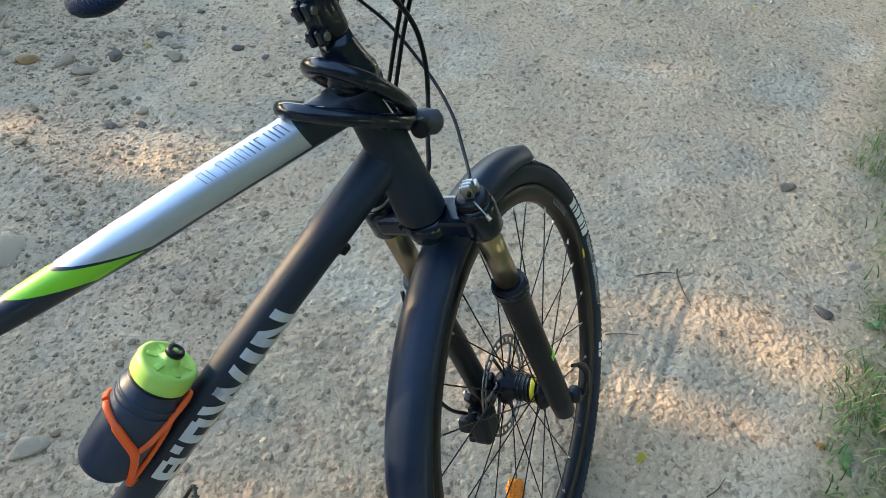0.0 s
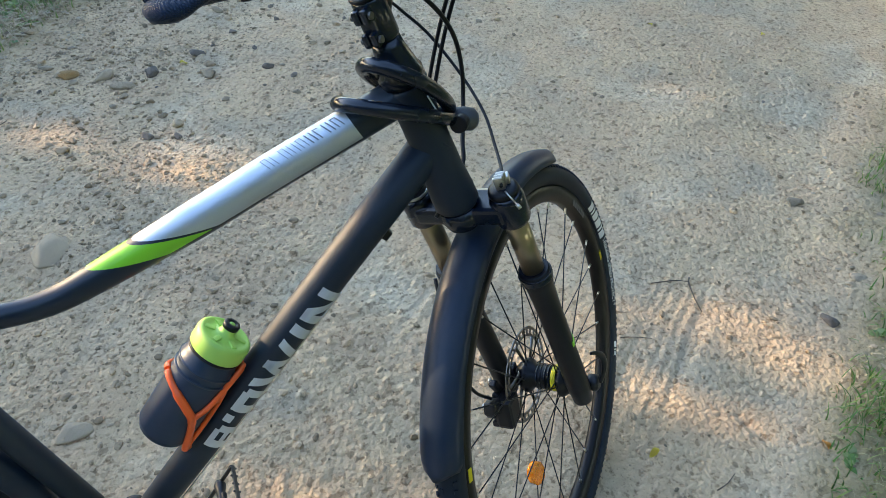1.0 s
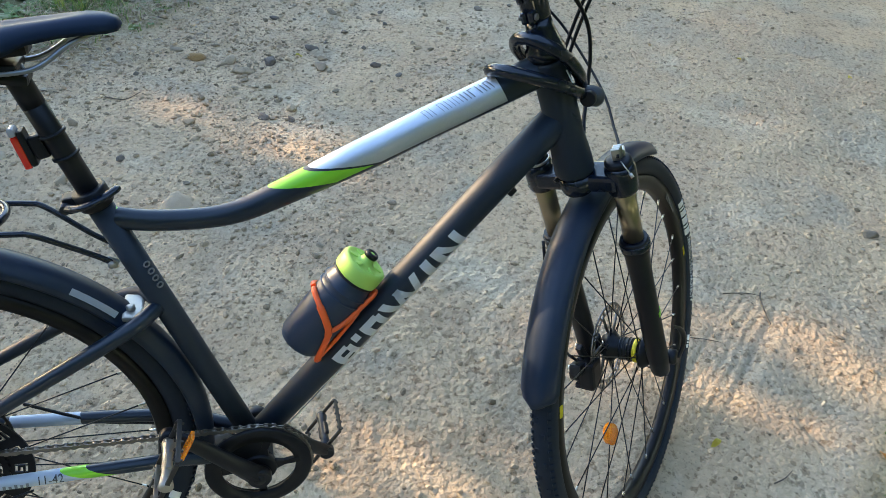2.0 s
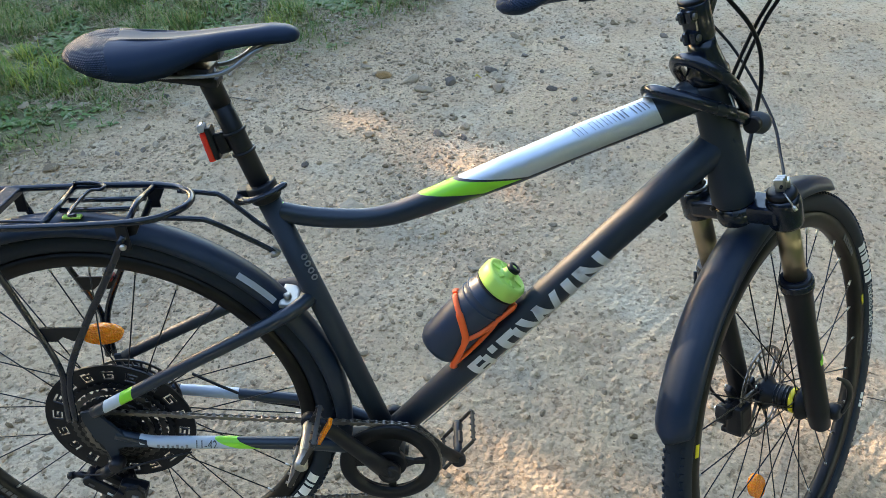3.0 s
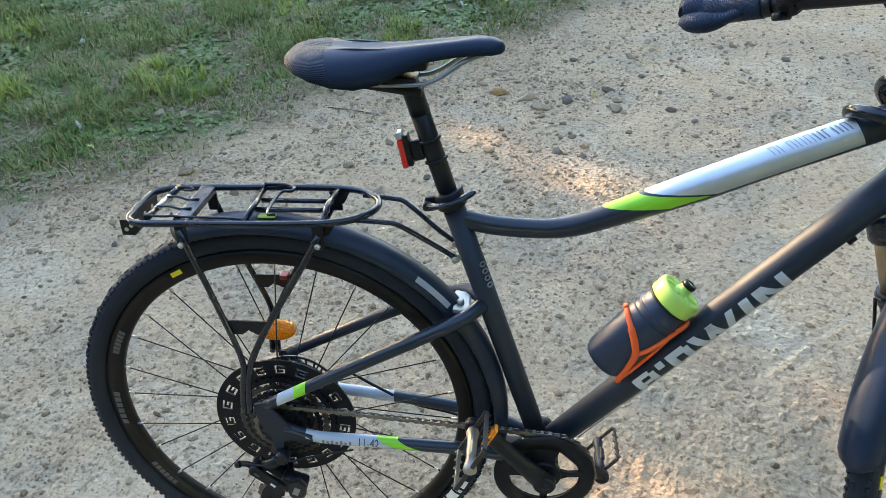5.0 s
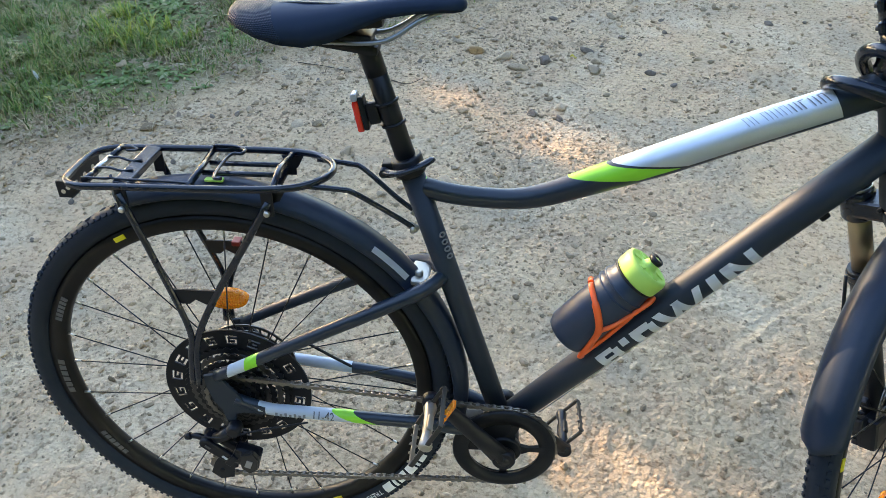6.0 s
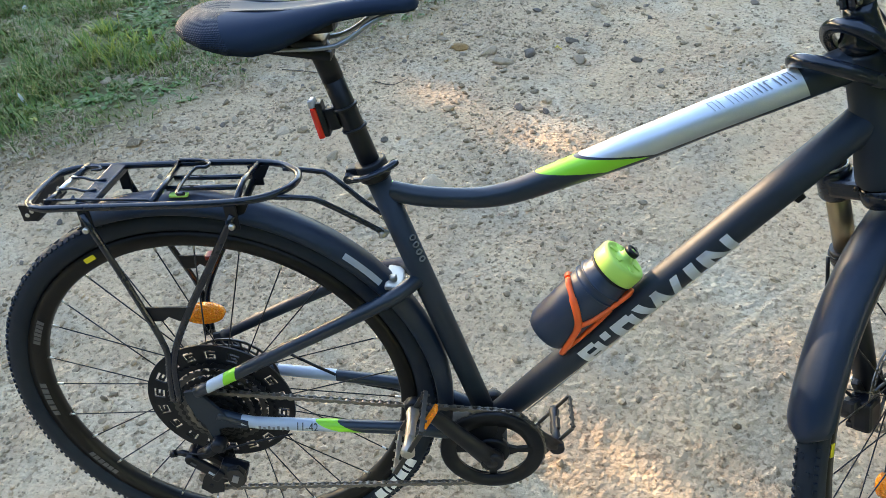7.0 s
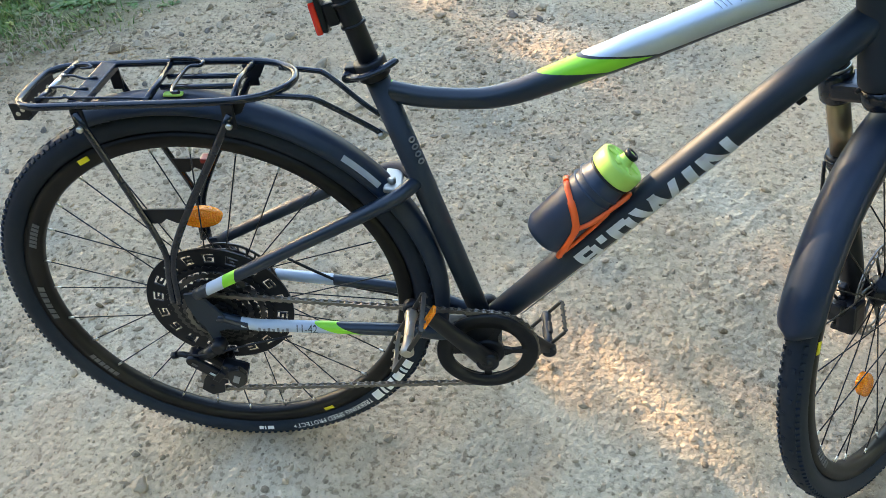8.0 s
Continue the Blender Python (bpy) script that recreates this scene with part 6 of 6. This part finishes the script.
m_leaf_y = dusty("yellow_leaf", (0.62, 0.50, 0.06), 0.6, bump=0).m
m_leaf_o = dusty("orange_leaf", (0.62, 0.30, 0.06), 0.6, bump=0).m
for x, y, mat, turn in ((2.673, 1.39, m_leaf_y, 20), (2.305, 1.573, m_leaf_y, 80), (1.682, -0.073, m_leaf_o, 70), (2.0, 0.03, m_leaf_o, 130), (0.66, 1.83, m_leaf_y, 10), (1.351, 0.032, m_leaf_y, 200)):
    fallen_leaf(x, y, mat, turn)
m_twig = dusty("dry_twig", (0.09, 0.065, 0.045), 0.8, dust=0.3).m
for pts, r in ((((1.70, 0.425), (1.688, 0.408), (1.672, 0.36), (1.664, 0.318)), 0.0022), (((1.60, 0.44), (1.66, 0.43), (1.69, 0.415)), 0.0016), (((1.42, -0.08), (1.447, -0.075), (1.474, -0.062)), 0.0016), (((1.435, 0.311), (1.47, 0.303), (1.507, 0.288)), 0.0013), (((0.02, 1.62), (0.08, 1.60), (0.13, 1.64)), 0.002), (((-0.33, 1.72), (-0.22, 1.70), (-0.12, 1.66)), 0.0022)):
    line = catmull([(x, y, float(ground_z(x, y)) + 0.004) for x, y in pts], 5)
    tagged(part("twig", tube(line, [r * (1 - 0.5 * i / len(line)) for i in range(len(line))], seg=6, up=(0, 0, 1)), m_twig), "thin dry brown twig lying on the sand", "twig", "twigs on the track")

# ---- unseen trees towards the sun, placed to shade the track ----
# openings left in the leaves so that sun falls on chosen ground patches
GAPS = ((0.76, 0.09, 0.40, 0.155, -38), (0.34, -0.05, 0.17, 0.09, -55), (-0.12, -0.04, 0.15, 0.08, -50), (0.45, 1.36, 0.46, 0.19, -32), (2.25, -1.43, 0.62, 0.16, -44), (1.25, -1.0, 0.35, 0.10, -44),
        (1.95, 1.28, 0.60, 0.18, -38), (2.2, 1.85, 0.45, 0.22, -30), (1.60, 0.17, 0.46, 0.27, -34), (1.20, 0.30, 0.26, 0.12, -44), (1.3, 1.5, 0.25, 0.10, -40))


def sunlit(gx_, gy_):
    best = 9.0
    for cx, cy, a, b, rot in GAPS:
        c, s = math.cos(radians(rot)), math.sin(radians(rot))
        dx, dy = gx_ - cx, gy_ - cy
        best = min(best, ((dx * c + dy * s) / a) ** 2 + ((-dx * s + dy * c) / b) ** 2)
    return best


m_leaf = leaf_material("tree_leaves", [(0.04, 0.08, 0.02), (0.06, 0.11, 0.025), (0.09, 0.14, 0.03)])
m_bark = dusty("bark", (0.11, 0.08, 0.06), 0.85, grain=40, bump=0.8).m
TRUNKS = (Vector((-7.4, 4.9, 0)), Vector((-4.6, 8.0, 0)))
crowns = [([], []), ([], [])]
rg = np.random.RandomState(77)
clumps = [[], []]
for i in range(44000):
    reach, turn = 4.9 * math.sqrt(rg.rand()), rg.rand() * 2 * math.pi
    gx_, gy_ = 0.7 + reach * math.cos(turn), 0.2 + reach * math.sin(turn)
    if reach > 3.9 + 0.9 * noise.noise((math.cos(turn) * 2, math.sin(turn) * 2, 5.0)) + rg.rand():
        continue
    d = sunlit(gx_, gy_)
    if (d < 1.0 and rg.rand() < (1.0 if gy_ < -0.6 else 0.62 if gx_ > 1.1 and gy_ > 0.8 else 0.90 if gx_ > 1.2 else 0.95)) or (1.0 <= d < 1.7 and rg.rand() < 0.5):
        continue
    t = 9.5 + 1.5 * noise.noise((gx_ * 0.5, gy_ * 0.5, 1.0)) + rg.uniform(-1.2, 1.2)
    p = Vector((gx_, gy_, 0)) + SUN_DIR * t
    which = 0 if (p.xy - TRUNKS[0].xy).length < (p.xy - TRUNKS[1].xy).length else 1
    vs, fs = crowns[which]
    r = rg.uniform(0.05, 0.085)
    e = Euler((rg.uniform(0, 6.28), rg.uniform(0, 6.28), rg.uniform(0, 6.28))).to_matrix()
    k = len(vs)
    for q in ((-1.2, 0, 0), (-0.3, 0.62, 0.1), (0.9, 0.35, 0.0), (1.3, 0, -0.1), (0.9, -0.35, 0.0), (-0.3, -0.62, 0.1)):
        vs.append(tuple(p + e @ (Vector(q) * r)))
    fs.append([k, k + 1, k + 2, k + 3, k + 4, k + 5])
    if i % 500 == 0:
        clumps[which].append(p)
for which, base in enumerate(TRUNKS):
    tree = thing("tree", "leafy broad-crowned tree shading the track", "tree", Matrix.Translation(base), "trees beside the track")
    topz = 3.6
    part("trunk", tube(catmull([(0, 0, -0.3), (0.06, 0.04, 0.8), (-0.05, 0.08, 1.7), (0.05, 0, 2.6), (0.1, 0.05, topz)], 6), [0.17 - 0.14 * i / 24 for i in range(25)], seg=12), m_bark, tree)
    for p in clumps[which][:14]:
        q = p - base
        s = Vector((0.0, 0.04, min(1.4 + 0.3 * max(0.0, q.z - 1.5), topz - 0.4)))
        m_ = (s + q) / 2 + Vector((0, 0, 0.25))
        part("limb", tube(catmull([s, m_, q], 5), [0.07 - 0.058 * i / 10 for i in range(11)], seg=7), m_bark, tree)
    me = bpy.data.meshes.new("crown")
    me.from_pydata([tuple(Vector(v) - base) for v in crowns[which][0]], [], crowns[which][1])
    me.materials.append(m_leaf)
    ob = new("crown", me)
    ob.parent = tree

# ---- unseen trees, mostly behind the camera, added to cut sky light and reflections ----
for k, (bx, by, tall, wide) in enumerate(((-5.6, -5.6, 3.2, 2.8), (-1.6, -6.8, 3.5, 3.0), (2.4, -6.4, 3.3, 2.9), (5.7, -3.7, 3.4, 2.6), (-8.4, -1.6, 3.0, 2.7), (6.6, 0.6, 3.4, 2.6), (6.0, 5.4, 3.5, 2.8))):
    rg = np.random.RandomState(90 + k)
    tree = thing("tree", "dark leafy tree out of view, added to block sky light", "tree", pose(bx, by, 0), "trees beside the track")
    part("trunk", tube(catmull([(0, 0, -0.3), (0.05, 0.03, 0.6), (-0.05, 0.06, 1.3), (0.05, 0, 2.0), (0.0, 0.0, tall + 0.9)], 6), [0.16 - 0.13 * i / 24 for i in range(25)], seg=12), m_bark, tree)
    for j in range(8):
        a, z = j * 2.4 + k, 0.9 + 0.25 * j
        tip = Vector((math.cos(a) * wide * 0.7, math.sin(a) * wide * 0.7, z + 1.3))
        part("limb", tube(catmull([(0, 0, z), tip * 0.5 + Vector((0, 0, z * 0.5)), tip], 5), [0.06 - 0.05 * i / 10 for i in range(11)], seg=7), m_bark, tree)
    n = 5000
    d = rg.normal(0, 1, (n, 3))
    d /= np.linalg.norm(d, axis=1)[:, None]
    at = d * (rg.uniform(0.45, 1.0, n) ** 0.5 * (1 + 0.25 * field(d[:, 0] * 3 + k, d[:, 1] * 3 + d[:, 2] * 2, 1.0, 50)))[:, None] * np.array([wide, wide, tall * 0.82]) + np.array([0, 0, tall])
    at = at[at[:, 2] > 0.4]
    e1, e2 = rg.normal(0, 1, at.shape), rg.normal(0, 1, at.shape)
    e1 /= np.linalg.norm(e1, axis=1)[:, None]
    e2 -= e1 * np.sum(e1 * e2, 1)[:, None]
    e2 /= np.linalg.norm(e2, axis=1)[:, None]
    r = rg.uniform(0.16, 0.30, len(at))[:, None]
    quad = np.stack([at - e1 * r, at + e2 * r * 0.6, at + e1 * r * 1.1, at - e2 * r * 0.6], 1).reshape(-1, 3)
    me = raw_mesh("crown", quad, [np.arange(len(quad)).reshape(-1, 4)])
    me.materials.append(m_leaf)
    crown_ob = new("crown", me)
    crown_ob.parent = tree
